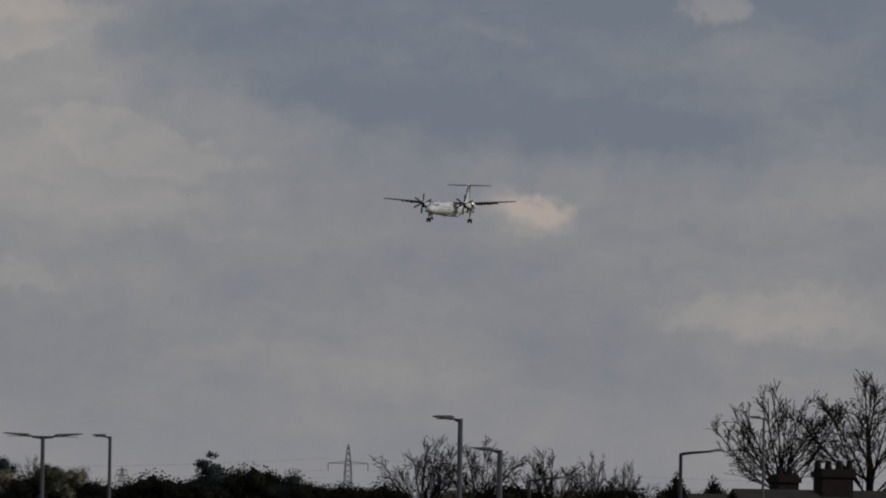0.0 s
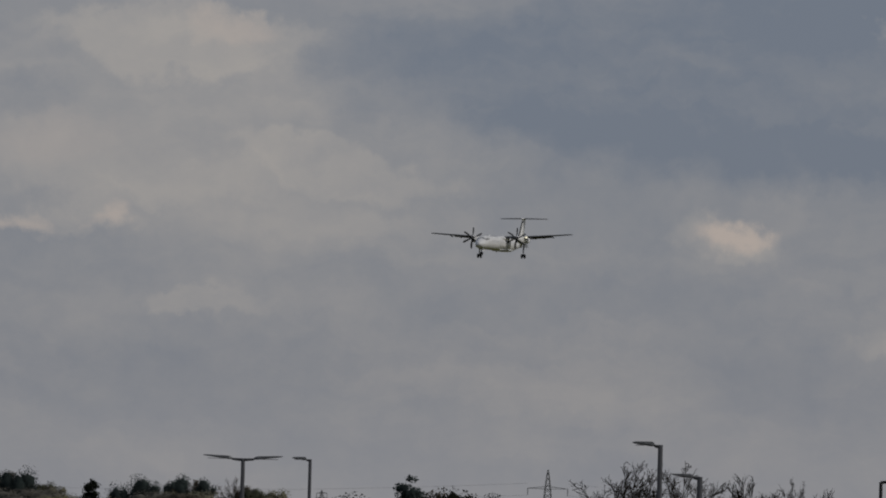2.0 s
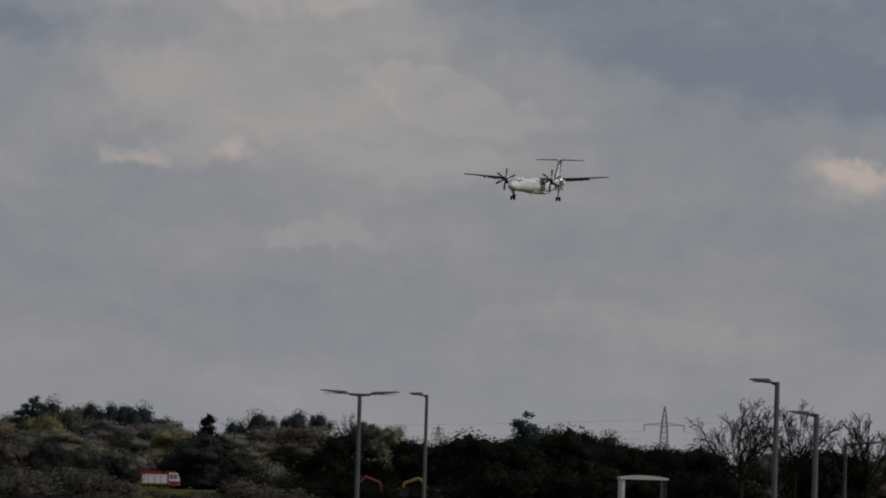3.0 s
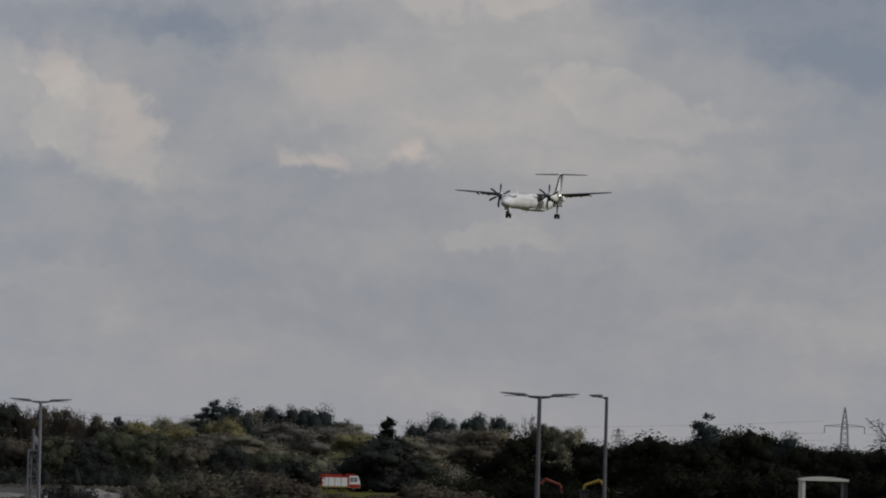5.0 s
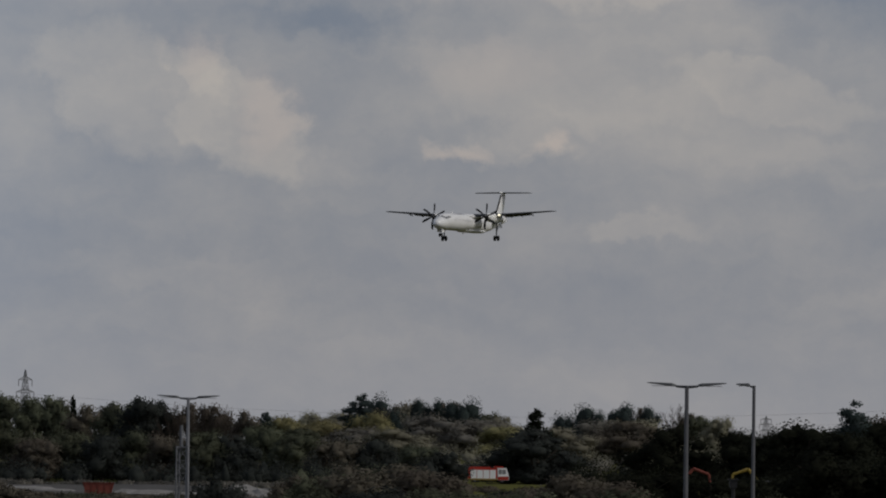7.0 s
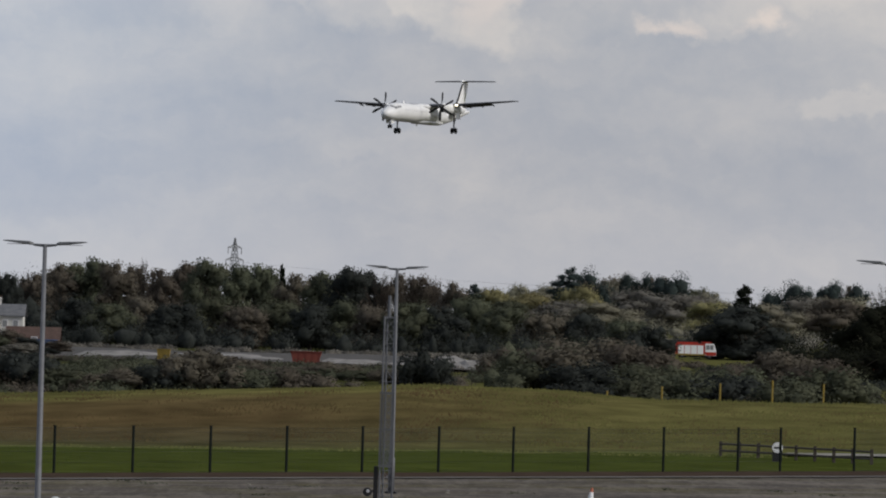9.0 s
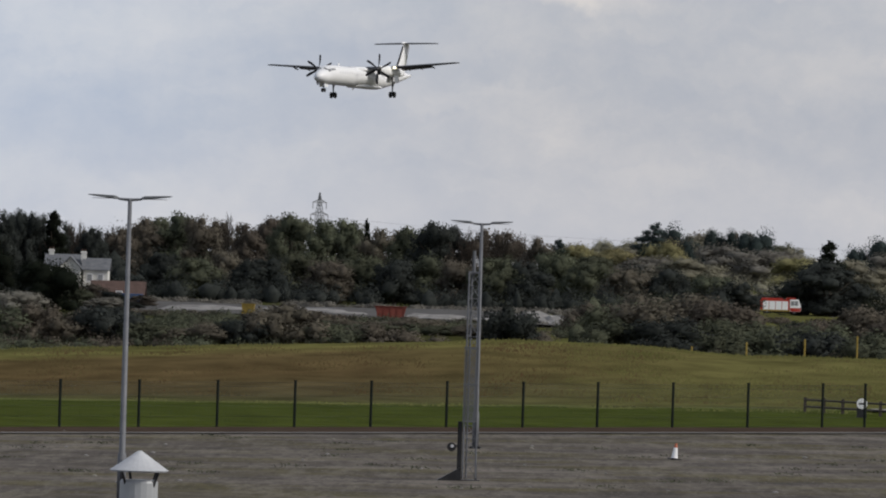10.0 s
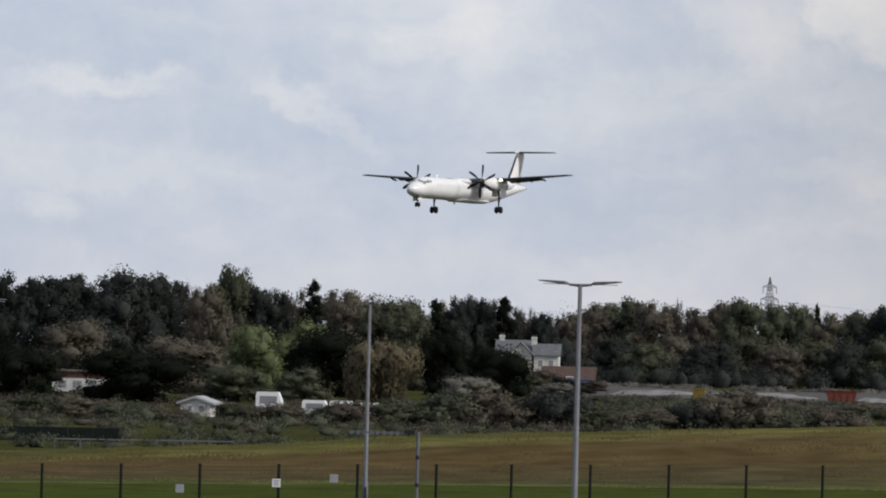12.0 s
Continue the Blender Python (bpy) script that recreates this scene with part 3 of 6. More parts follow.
def branch_mesh(name, mat, seed, thin=0.0017, tufts=700, split=0.4):
    """A leafless tree: limbs that fan out of a short trunk and fork into fine twigs, with a few buds, one unit high."""
    r = random.Random(seed)
    V, F, tips = [], [], []

    def limb(p, way, length, rad, n, rise):
        pts = [p]
        for _ in range(n):
            way = (way + Vector((r.gauss(0, .09), r.gauss(0, .09), rise + r.gauss(0, .05)))).normalized()
            pts.append(pts[-1] + way * length / n)
        for i in range(n):
            u = (pts[i + 1] - pts[i]).normalized().orthogonal().normalized()
            w = (pts[i + 1] - pts[i]).normalized().cross(u)
            b = len(V)
            for c, f in ((pts[i], i / n), (pts[i + 1], (i + 1) / n)):
                q = max(rad * (1 - 0.65 * f), thin)
                V.extend(c + (u * math.cos(2.094 * k) + w * math.sin(2.094 * k)) * q for k in range(3))
            F.extend((b + k, b + (k + 1) % 3, b + 3 + (k + 1) % 3, b + 3 + k) for k in range(3))
        return pts

    def fork(pts, f):
        x = f * (len(pts) - 1)
        i = min(int(x), len(pts) - 2)
        return pts[i].lerp(pts[i + 1], x - i), (pts[i + 1] - pts[i]).normalized()

    def off(way, ang):
        side = Vector((r.gauss(0, 1), r.gauss(0, 1), r.gauss(0, 1)))
        side = (side - way * side.dot(way)).normalized()
        return (way * math.cos(ang) + side * math.sin(ang)).normalized()

    trunk = [Vector((0, 0, split * i / 4)) for i in range(5)]
    for a in range(13):
        at, _ = fork(trunk, r.uniform(0.80, 1.0))
        turn, lean = a * 2.4 + r.uniform(-.3, .3), 0.06 + 1.08 * (a / 12) ** 0.7
        l1 = limb(at, Vector((math.cos(turn) * math.sin(lean), math.sin(turn) * math.sin(lean), math.cos(lean))), (1.0 - at.z) * r.uniform(0.90, 1.08), 0.0058, 7, 0.045)
        for b in range(11):
            at, way = fork(l1, 0.14 + 0.86 * (b + r.random()) / 11.5)
            l2 = limb(at, off(way, r.uniform(0.35, 0.75)), (1.0 - split) * r.uniform(0.22, 0.42) * (1.1 - 0.06 * b), 0.0023, 4, 0.05)
            for c in range(6):
                at, way = fork(l2, 0.2 + 0.8 * (c + r.random()) / 6.2)
                l3 = limb(at, off(way, r.uniform(0.35, 0.7)), (1.0 - split) * r.uniform(0.08, 0.16), 0.0015, 2, 0.06)
                for d in range(2):
                    at, way = fork(l3, r.uniform(0.3, 0.98))
                    l4 = limb(at, off(way, r.uniform(0.3, 0.7)), (1.0 - split) * r.uniform(0.03, 0.06), 0.0013, 1, 0.04)
                    tips.append(l4[-1])
    for _ in range(tufts):
        p = r.choice(tips) + Vector((r.gauss(0, .004), r.gauss(0, .004), r.gauss(0, .004)))
        i, s = len(V), r.uniform(0.002, 0.0045)
        V.extend(p + Vector((r.gauss(0, s), r.gauss(0, s), r.gauss(0, s))) for _ in range(3))
        F.append((i, i + 1, i + 2))
    P = np.array([v[:] for v in V])
    P[:, 2] = np.maximum(P[:, 2], 0)
    P[:, 2] /= np.quantile(P[:, 2], 0.9995)
    P[:, :2] *= 0.5 / np.quantile(np.abs(P[:, :2]), 0.975)
    return quads_mesh(name, P, F, mat)


def trunk_mesh():
    bm = B()
    tube(bm, [(0, 0, -0.02), (0.01, 0, 0.1), (-0.01, 0.01, 0.3), (0.01, 0, 0.7)], [0.045, 0.032, 0.026, 0.010], 8)
    for a in range(5):
        w = 1.26 * a + 0.4
        tube(bm, [(0, 0, 0.22 + 0.06 * a), (0.14 * math.cos(w), 0.14 * math.sin(w), 0.36 + 0.07 * a), (0.25 * math.cos(w), 0.25 * math.sin(w), 0.5 + 0.07 * a)], [0.016, 0.011, 0.004], 5)
    me = bpy.data.meshes.new("trunk")
    bm.to_mesh(me)
    bm.free()
    me.materials.append(BARK)
    return me


TRUNK = trunk_mesh()


def bare_trunk_mesh(split):
    bm = B()
    tube(bm, [(0, 0, -0.02), (0, 0, 0.05), (0.01, 0, 0.2), (0, 0, split), (0, 0, split + 0.04)], [0.055, 0.04, 0.034, 0.026, 0.01], 10)
    me = bpy.data.meshes.new("trunk")
    bm.to_mesh(me)
    bm.free()
    me.materials.append(LEAF["twig"])
    return me


BARE_TRUNK = {"bare": bare_trunk_mesh(0.40), "twig": bare_trunk_mesh(0.63)}
SHAPE = {"dark": "broad", "brown": "broad", "green": "broad", "grey": "broad", "pale": "broad", "gold": "broad", "blue": "dense", "yew": "dense", "holm": "broad",
         "fresh": "broad", "willow": "willow", "conifer": "spire", "pine": "cedar", "cedar": "cedar", "tall": "tall"}
SKIN = {"conifer": "yew", "pine": "blue", "cedar": "blue", "tall": "blue"}
WORDS = {"dark": "dark green leafy tree", "brown": "brown budding broadleaved tree", "green": "olive green broadleaved tree", "grey": "grey twiggy tree in bud",
         "pale": "olive-green tree in early leaf, paled for haze", "gold": "yellow-green tree in early leaf", "blue": "dark blue-green evergreen tree", "yew": "near-black dense evergreen tree",
         "holm": "very dark broadleaved tree coloured as a silhouette", "fresh": "bright fresh-green spring tree", "willow": "tawny weeping willow", "conifer": "dark pointed conifer", "pine": "dark flat-topped pine",
         "cedar": "dark layered cedar", "tall": "tall lopsided dark conifer", "bare": "bare grey-brown tree with fine twigs", "twig": "leafless dark tree with spreading twigs"}


def unit_crown(kind, i, low=False, squat=False):
    shape = "scrub" if low else SHAPE.get(kind)
    key = (kind, shape, i, squat)
    if key not in UNIT:
        mat = LEAF[SKIN.get(kind, kind)]
        seed = sum(map(ord, kind)) * 7 + i * 31
        if kind in ("bare", "twig"):
            UNIT[key] = branch_mesh("crown", mat, seed, 0.0016 if kind == "bare" else 0.0011, 900 if kind == "twig" else 200, 0.40 if kind == "bare" else 0.63)
        else:
            UNIT[key] = crown_mesh("crown", lobes_for(shape, seed, 1.25 if squat else 0.70), mat, seed, 5200 if low else 9000, (0.012, 0.032) if low else (0.007, 0.021), 0.8 if kind == "willow" else 0.0)
    return UNIT[key]


def plant(rows, where, low=False):
    """Trees or bushes from rows of azimuth, distance, height of the top over the yard, width and kind."""
    for i, (az, d, top, width, kind) in enumerate(rows):
        p = on_ground(az, d)
        h = max(top - p.z, 1.0)
        leafless = kind in ("bare", "twig")
        m = pose(p.x, p.y, p.z, 0, 0, (i * 77) % 360)
        label = (WORDS[kind] if not low else WORDS[kind].replace("tree", "bush")) + " " + where
        ob = thing("bush" if low else "tree", m, label, "bush" if low else "tree", where)
        wide = width * (1.1 if leafless else 1.9 if kind in ("conifer", "tall") else 1.15 if kind in SKIN or kind == "willow" else 1.38)
        ob.scale = (wide, wide, h)
        mesh_part("crown", unit_crown(kind, i % (2 if leafless else 3), low, not leafless and wide > 0.85 * h), ob)
        mesh_part("stem" if low else "trunk", BARE_TRUNK[kind] if leafless else TRUNK, ob)


def thicket(name, label, az0, az1, d, h, kind, deep=20.0, step=2.2):
    """Undergrowth that nobody could count: low lumps of leaf along a stretch, one mesh."""
    rng = np.random.default_rng(int(d) + int(az0 * 10) + 500)
    n = max(int(radians(az1 - az0) * d / step * 2), 6)
    V, F, leaves, ways = [], [], [], []
    base = 0
    for i in range(n):
        az, dd = rng.uniform(az0, az1), d + rng.uniform(-deep / 2, deep / 2)
        p = on_ground(az, dd)
        hh = h * rng.uniform(0.55, 1.1)
        rx = max(step * rng.uniform(0.6, 1.2), hh * 0.3)
        c = np.array((p.x, p.y, p.z + hh * 0.22))
        rr = np.array((rx, rx, hh * 0.72))
        P = ICO_V * rr * 0.5 * (1 + 0.3 * rng.standard_normal((len(ICO_V), 1))) + c
        V.append(P)
        F += [tuple(k + base for k in f) for f in ICO_F]
        base += len(P)
        m = 230
        v = rng.standard_normal((m, 3))
        v[:, 2] = np.abs(v[:, 2]) * 0.9
        v /= np.linalg.norm(v, axis=1)[:, None]
        C = c + v * rr * rng.uniform(0.5, 1.25, (m, 1))
        a, b = rng.standard_normal((m, 3)), rng.standard_normal((m, 3))
        s = rng.uniform(0.08, 0.20, (m, 1)) * min(max(d / 1000, 0.6), 1.8)
        a *= s / np.linalg.norm(a, axis=1)[:, None]
        b *= s / np.linalg.norm(b, axis=1)[:, None]
        leaves.append(np.stack((C - a, C + a * 0.3 - b, C + a + b * 0.6), 1))
        ways.append(v)
    me = leafy_mesh(name, V, F, base, np.concatenate(leaves), np.concatenate(ways), LEAF[kind], False)
    tagged(new(name, me), label, "undergrowth", kind="stuff")


WOOD_MIDDLE = [(-3.41, 1350, 14.4, 4.7, 'dark'), (-3.26, 1500, 14.5, 5.2, 'bare'), (-3.10, 1420, 11.6, 6.6, 'dark'),
    (-2.92, 1450, 12.9, 6.7, 'brown'), (-2.77, 1500, 13.9, 6.9, 'brown'), (-2.63, 1520, 15.5, 7.6, 'green'),
    (-2.47, 1500, 16.7, 8.1, 'green'), (-2.27, 1480, 15.9, 7.5, 'brown'), (-2.07, 1620, 18.2, 6.2, 'bare'),
    (-1.91, 1460, 14.5, 7.4, 'brown'), (-1.75, 1500, 16.2, 6.9, 'brown'), (-1.58, 1480, 17.0, 8.7, 'green'),
    (-1.36, 1460, 16.0, 6.7, 'green'), (-1.18, 1500, 16.3, 6.9, 'green'), (-0.99, 1500, 16.3, 2.8, 'conifer'),
    (-0.86, 1480, 14.3, 8.0, 'brown'), (-0.64, 1460, 14.9, 7.9, 'green'), (-0.45, 1440, 15.9, 9.3, 'dark'),
    (-0.20, 1460, 15.6, 7.4, 'bare'), (0.03, 1440, 15.1, 7.3, 'bare'), (0.21, 1430, 14.9, 7.3, 'bare')]
WOOD_EDGE = [(0.37, 1420, 13.4, 6.6, 'brown'), (0.51, 1400, 11.2, 7.1, 'green'), (0.76, 1380, 9.2, 8.9, 'green'),
    (1.05, 1360, 8.1, 8.4, 'brown'), (1.40, 1360, 8.4, 8.8, 'dark'), (1.73, 1340, 7.2, 8.7, 'green'),
    (1.87, 1330, 6.4, 7.8, 'dark'), (-2.57, 1350, 8.6, 8.3, 'dark'), (-2.32, 1340, 7.7, 8.2, 'green'),
    (-2.08, 1360, 8.9, 8.4, 'brown'), (-1.82, 1340, 8.1, 9.3, 'dark'), (-1.55, 1350, 9.1, 8.3, 'green'),
    (-1.29, 1340, 7.9, 8.2, 'brown'), (-1.03, 1350, 9.1, 8.3, 'green'), (-0.76, 1340, 8.6, 8.7, 'dark'),
    (-0.50, 1350, 9.3, 8.3, 'green'), (-0.23, 1340, 8.6, 8.2, 'brown'), (0.03, 1330, 9.4, 8.6, 'green'),
    (0.30, 1330, 8.8, 8.2, 'dark')]
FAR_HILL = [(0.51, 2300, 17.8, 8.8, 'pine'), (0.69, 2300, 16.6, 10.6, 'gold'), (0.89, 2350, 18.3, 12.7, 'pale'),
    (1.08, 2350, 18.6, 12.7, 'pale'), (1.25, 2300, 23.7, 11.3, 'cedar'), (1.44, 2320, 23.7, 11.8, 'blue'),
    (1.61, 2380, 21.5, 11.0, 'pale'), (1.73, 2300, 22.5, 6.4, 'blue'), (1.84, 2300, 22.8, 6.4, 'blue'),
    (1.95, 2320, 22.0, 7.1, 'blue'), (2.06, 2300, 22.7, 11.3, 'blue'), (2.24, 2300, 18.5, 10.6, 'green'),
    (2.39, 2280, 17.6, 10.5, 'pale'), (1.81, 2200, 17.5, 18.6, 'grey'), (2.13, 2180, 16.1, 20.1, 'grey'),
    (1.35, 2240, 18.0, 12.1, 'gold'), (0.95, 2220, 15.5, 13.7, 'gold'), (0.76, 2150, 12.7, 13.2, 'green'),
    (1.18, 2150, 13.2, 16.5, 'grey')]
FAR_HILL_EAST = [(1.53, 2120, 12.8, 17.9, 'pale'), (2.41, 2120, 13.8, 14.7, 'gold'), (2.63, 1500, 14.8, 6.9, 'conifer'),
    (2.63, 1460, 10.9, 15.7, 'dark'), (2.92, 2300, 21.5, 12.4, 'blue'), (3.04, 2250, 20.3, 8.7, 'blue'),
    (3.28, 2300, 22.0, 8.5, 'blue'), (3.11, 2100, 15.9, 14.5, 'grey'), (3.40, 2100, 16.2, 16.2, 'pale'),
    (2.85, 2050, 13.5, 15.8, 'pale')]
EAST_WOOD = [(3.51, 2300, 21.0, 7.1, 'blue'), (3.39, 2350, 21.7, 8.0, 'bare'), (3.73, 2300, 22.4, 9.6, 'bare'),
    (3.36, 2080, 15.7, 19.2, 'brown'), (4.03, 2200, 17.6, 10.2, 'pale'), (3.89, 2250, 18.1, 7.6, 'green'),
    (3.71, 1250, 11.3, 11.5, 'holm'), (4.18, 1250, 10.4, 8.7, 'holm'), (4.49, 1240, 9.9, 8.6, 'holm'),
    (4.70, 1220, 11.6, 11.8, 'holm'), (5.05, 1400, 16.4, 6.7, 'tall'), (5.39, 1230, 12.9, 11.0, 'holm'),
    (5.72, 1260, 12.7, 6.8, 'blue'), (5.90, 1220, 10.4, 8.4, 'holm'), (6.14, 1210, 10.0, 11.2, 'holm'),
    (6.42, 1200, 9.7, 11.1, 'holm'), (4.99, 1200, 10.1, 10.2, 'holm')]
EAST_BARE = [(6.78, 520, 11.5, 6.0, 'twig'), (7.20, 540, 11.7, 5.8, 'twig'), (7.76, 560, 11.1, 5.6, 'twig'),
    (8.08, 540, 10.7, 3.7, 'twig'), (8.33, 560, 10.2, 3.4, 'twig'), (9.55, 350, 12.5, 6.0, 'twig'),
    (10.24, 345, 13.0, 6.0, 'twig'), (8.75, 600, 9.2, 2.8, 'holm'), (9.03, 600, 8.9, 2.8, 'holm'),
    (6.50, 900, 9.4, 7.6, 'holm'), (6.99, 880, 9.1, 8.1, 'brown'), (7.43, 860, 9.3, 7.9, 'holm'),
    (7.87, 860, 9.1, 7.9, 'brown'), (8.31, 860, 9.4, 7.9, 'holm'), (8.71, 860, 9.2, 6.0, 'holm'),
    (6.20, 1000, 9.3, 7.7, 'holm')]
WEST_SKYLINE = [(-7.29, 1250, 16.4, 6.7, 'dark'), (-6.96, 1280, 16.0, 9.8, 'dark'), (-6.72, 1300, 16.7, 8.0, 'dark'),
    (-6.37, 1280, 17.6, 11.4, 'dark'), (-6.11, 1300, 17.1, 8.0, 'dark'), (-5.89, 1400, 17.5, 4.7, 'bare'),
    (-5.72, 1250, 15.1, 6.7, 'brown'), (-5.56, 1300, 19.0, 6.4, 'green'), (-5.36, 1300, 15.3, 6.0, 'dark'),
    (-5.21, 1320, 15.1, 6.1, 'dark'), (-5.10, 1320, 15.0, 5.1, 'bare'), (-4.91, 1300, 16.7, 4.6, 'conifer'),
    (-4.67, 1260, 14.8, 8.3, 'brown'), (-4.32, 1240, 14.1, 9.2, 'green'), (-3.97, 1280, 13.8, 5.3, 'conifer'),
    (-3.82, 1300, 14.5, 5.0, 'dark'), (-3.69, 1320, 14.9, 5.1, 'dark'), (-3.58, 1320, 14.5, 4.7, 'dark'),
    (-3.42, 1320, 14.8, 4.5, 'conifer')]
WEST_MIDDLE = [(-3.23, 1400, 14.3, 5.0, 'bare'), (-3.13, 1350, 12.5, 4.8, 'dark'), (-2.95, 1450, 14.0, 5.6, 'bare'),
    (-2.73, 1500, 15.3, 8.1, 'brown'), (-6.78, 900, 7.9, 8.0, 'brown'), (-7.15, 690, 5.0, 6.4, 'yew'),
    (-6.32, 680, 5.1, 8.2, 'yew'), (-5.92, 820, 6.2, 8.8, 'brown'), (-5.37, 880, 7.8, 5.7, 'fresh'),
    (-4.99, 900, 8.7, 6.4, 'fresh'), (-5.49, 720, 3.6, 5.0, 'green'), (-4.78, 820, 7.9, 8.2, 'yew'),
    (-5.02, 715, 3.6, 4.1, 'green'), (-4.33, 770, 6.2, 7.5, 'willow'), (-3.92, 900, 7.8, 5.8, 'yew'),
    (-3.45, 880, 6.3, 6.2, 'yew'), (-3.68, 760, 2.9, 4.9, 'grey'), (-4.14, 980, 9.9, 6.0, 'green'),
    (-6.54, 1000, 8.9, 6.9, 'dark')]
HOUSE_GARDEN = [(-3.36, 1040, 3.4, 4.8, 'brown'), (-3.12, 1030, 3.2, 4.8, 'brown'), (-2.94, 1020, 2.2, 3.9, 'dark'),
    (-3.52, 1060, 4.2, 5.4, 'yew'), (-3.24, 1000, 2.6, 3.8, 'green'), (-2.72, 1040, 1.8, 3.5, 'brown'),
    (-3.02, 980, 1.6, 4.5, 'grey'), (-2.85, 980, 1.2, 3.8, 'dark')]
SCRUB_WEST = [(-7.07, 610, 1.1, 5.6, 'green'), (-6.72, 610, 0.9, 5.2, 'brown'), (-6.37, 610, 0.7, 5.2, 'green'),
    (-6.06, 610, 0.0, 4.2, 'brown'), (-5.52, 610, 0.8, 3.3, 'green'), (-5.27, 610, 0.9, 4.7, 'brown'),
    (-4.87, 610, 0.7, 5.2, 'green'), (-4.52, 610, 1.2, 5.2, 'brown'), (-4.17, 610, 1.6, 5.2, 'green'),
    (-3.86, 610, 2.2, 5.2, 'green'), (-3.59, 610, 2.5, 4.7, 'brown'), (-3.28, 610, 1.9, 4.7, 'brown'),
    (-2.98, 610, 2.3, 4.2, 'dark'), (-2.67, 610, 1.3, 5.2, 'green'), (-2.27, 610, 1.2, 5.2, 'brown'),
    (-1.88, 610, 2.0, 4.2, 'dark'), (-1.57, 610, 3.0, 5.2, 'brown'), (-1.21, 610, 1.8, 4.7, 'green'),
    (-0.86, 610, 1.8, 4.7, 'brown')]
SCRUB_MIDDLE = [(-3.17, 760, 1.1, 5.3, 'green'), (-2.99, 740, 1.7, 4.6, 'dark'), (-1.59, 740, 2.4, 6.3, 'brown'),
    (-1.89, 720, 1.0, 5.5, 'green'), (-1.19, 730, 1.2, 5.1, 'brown'), (-0.92, 720, 0.8, 5.5, 'green'),
    (-0.61, 730, 1.5, 6.2, 'brown'), (-0.35, 720, 1.0, 4.4, 'green'), (0.15, 640, 3.7, 3.6, 'dark'),
    (-0.08, 700, 1.3, 4.3, 'brown'), (0.75, 760, 3.4, 5.3, 'brown'), (1.01, 740, 3.7, 6.3, 'green'),
    (1.32, 740, 4.7, 8.0, 'brown'), (1.72, 720, 4.3, 7.2, 'brown'), (0.97, 640, 2.5, 5.9, 'green'),
    (1.41, 640, 2.8, 6.4, 'dark'), (1.81, 640, 2.8, 5.9, 'green'), (2.16, 640, 2.7, 5.4, 'green'),
    (2.51, 640, 2.7, 5.4, 'green')]
SCRUB_EAST = [(2.12, 560, 2.5, 5.2, 'green'), (2.52, 560, 2.5, 5.2, 'dark'), (2.91, 560, 2.5, 5.2, 'green'),
    (3.30, 600, 3.1, 5.5, 'green'), (2.86, 760, 3.9, 6.4, 'brown'), (3.17, 740, 3.2, 6.3, 'brown'),
    (2.52, 740, 2.5, 4.0, 'brown'), (0.84, 540, 1.6, 3.7, 'green'), (1.37, 550, 2.0, 4.2, 'dark'),
    (1.77, 550, 2.2, 4.2, 'green')]
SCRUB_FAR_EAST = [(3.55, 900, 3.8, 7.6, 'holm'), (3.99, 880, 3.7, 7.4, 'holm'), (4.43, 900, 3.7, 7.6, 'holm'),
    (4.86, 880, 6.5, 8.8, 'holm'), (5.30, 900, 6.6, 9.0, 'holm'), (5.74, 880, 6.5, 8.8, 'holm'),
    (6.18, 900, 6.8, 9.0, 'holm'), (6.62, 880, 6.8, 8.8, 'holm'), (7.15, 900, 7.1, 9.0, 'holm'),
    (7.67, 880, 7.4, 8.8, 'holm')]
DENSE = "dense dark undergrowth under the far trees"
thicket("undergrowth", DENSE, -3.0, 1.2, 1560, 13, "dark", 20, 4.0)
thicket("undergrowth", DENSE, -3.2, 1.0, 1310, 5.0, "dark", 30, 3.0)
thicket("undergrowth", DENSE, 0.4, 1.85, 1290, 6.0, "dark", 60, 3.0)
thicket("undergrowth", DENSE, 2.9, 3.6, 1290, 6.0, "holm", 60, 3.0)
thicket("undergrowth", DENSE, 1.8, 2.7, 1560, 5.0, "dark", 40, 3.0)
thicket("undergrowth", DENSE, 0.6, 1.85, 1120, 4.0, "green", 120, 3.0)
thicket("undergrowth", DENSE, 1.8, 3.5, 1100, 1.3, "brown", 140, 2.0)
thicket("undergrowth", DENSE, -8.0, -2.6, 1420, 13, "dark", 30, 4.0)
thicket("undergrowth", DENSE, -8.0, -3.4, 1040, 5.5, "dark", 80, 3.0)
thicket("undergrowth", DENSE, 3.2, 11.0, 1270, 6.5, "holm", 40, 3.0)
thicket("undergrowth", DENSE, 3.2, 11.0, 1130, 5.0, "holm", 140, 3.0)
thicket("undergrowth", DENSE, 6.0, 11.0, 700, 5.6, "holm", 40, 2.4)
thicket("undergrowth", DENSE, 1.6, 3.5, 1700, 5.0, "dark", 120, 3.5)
thicket("undergrowth", "budding woodland covering the far rise, paled for haze", 0.8, 4.8, 1900, 4.5, "grey", 140, 4.0)
thicket("undergrowth", "budding woodland covering the far rise, paled for haze", 0.6, 4.6, 2120, 6.0, "pale", 160, 4.5)
thicket("undergrowth", "budding woodland covering the far rise, paled for haze", 0.6, 4.8, 2330, 9.0, "pale", 80, 4.5)
SCRUBBY = "tangled olive and brown scrub beyond the grass bank"
thicket("scrub", SCRUBBY, -8.0, -2.2, 740, 0.6, "green", 120, 1.6)
thicket("scrub", SCRUBBY, -8.0, 0.5, 490, 1.0, "green", 70, 1.3)
thicket("scrub", SCRUBBY, -8.0, -1.5, 560, 1.4, "green", 120, 1.6)
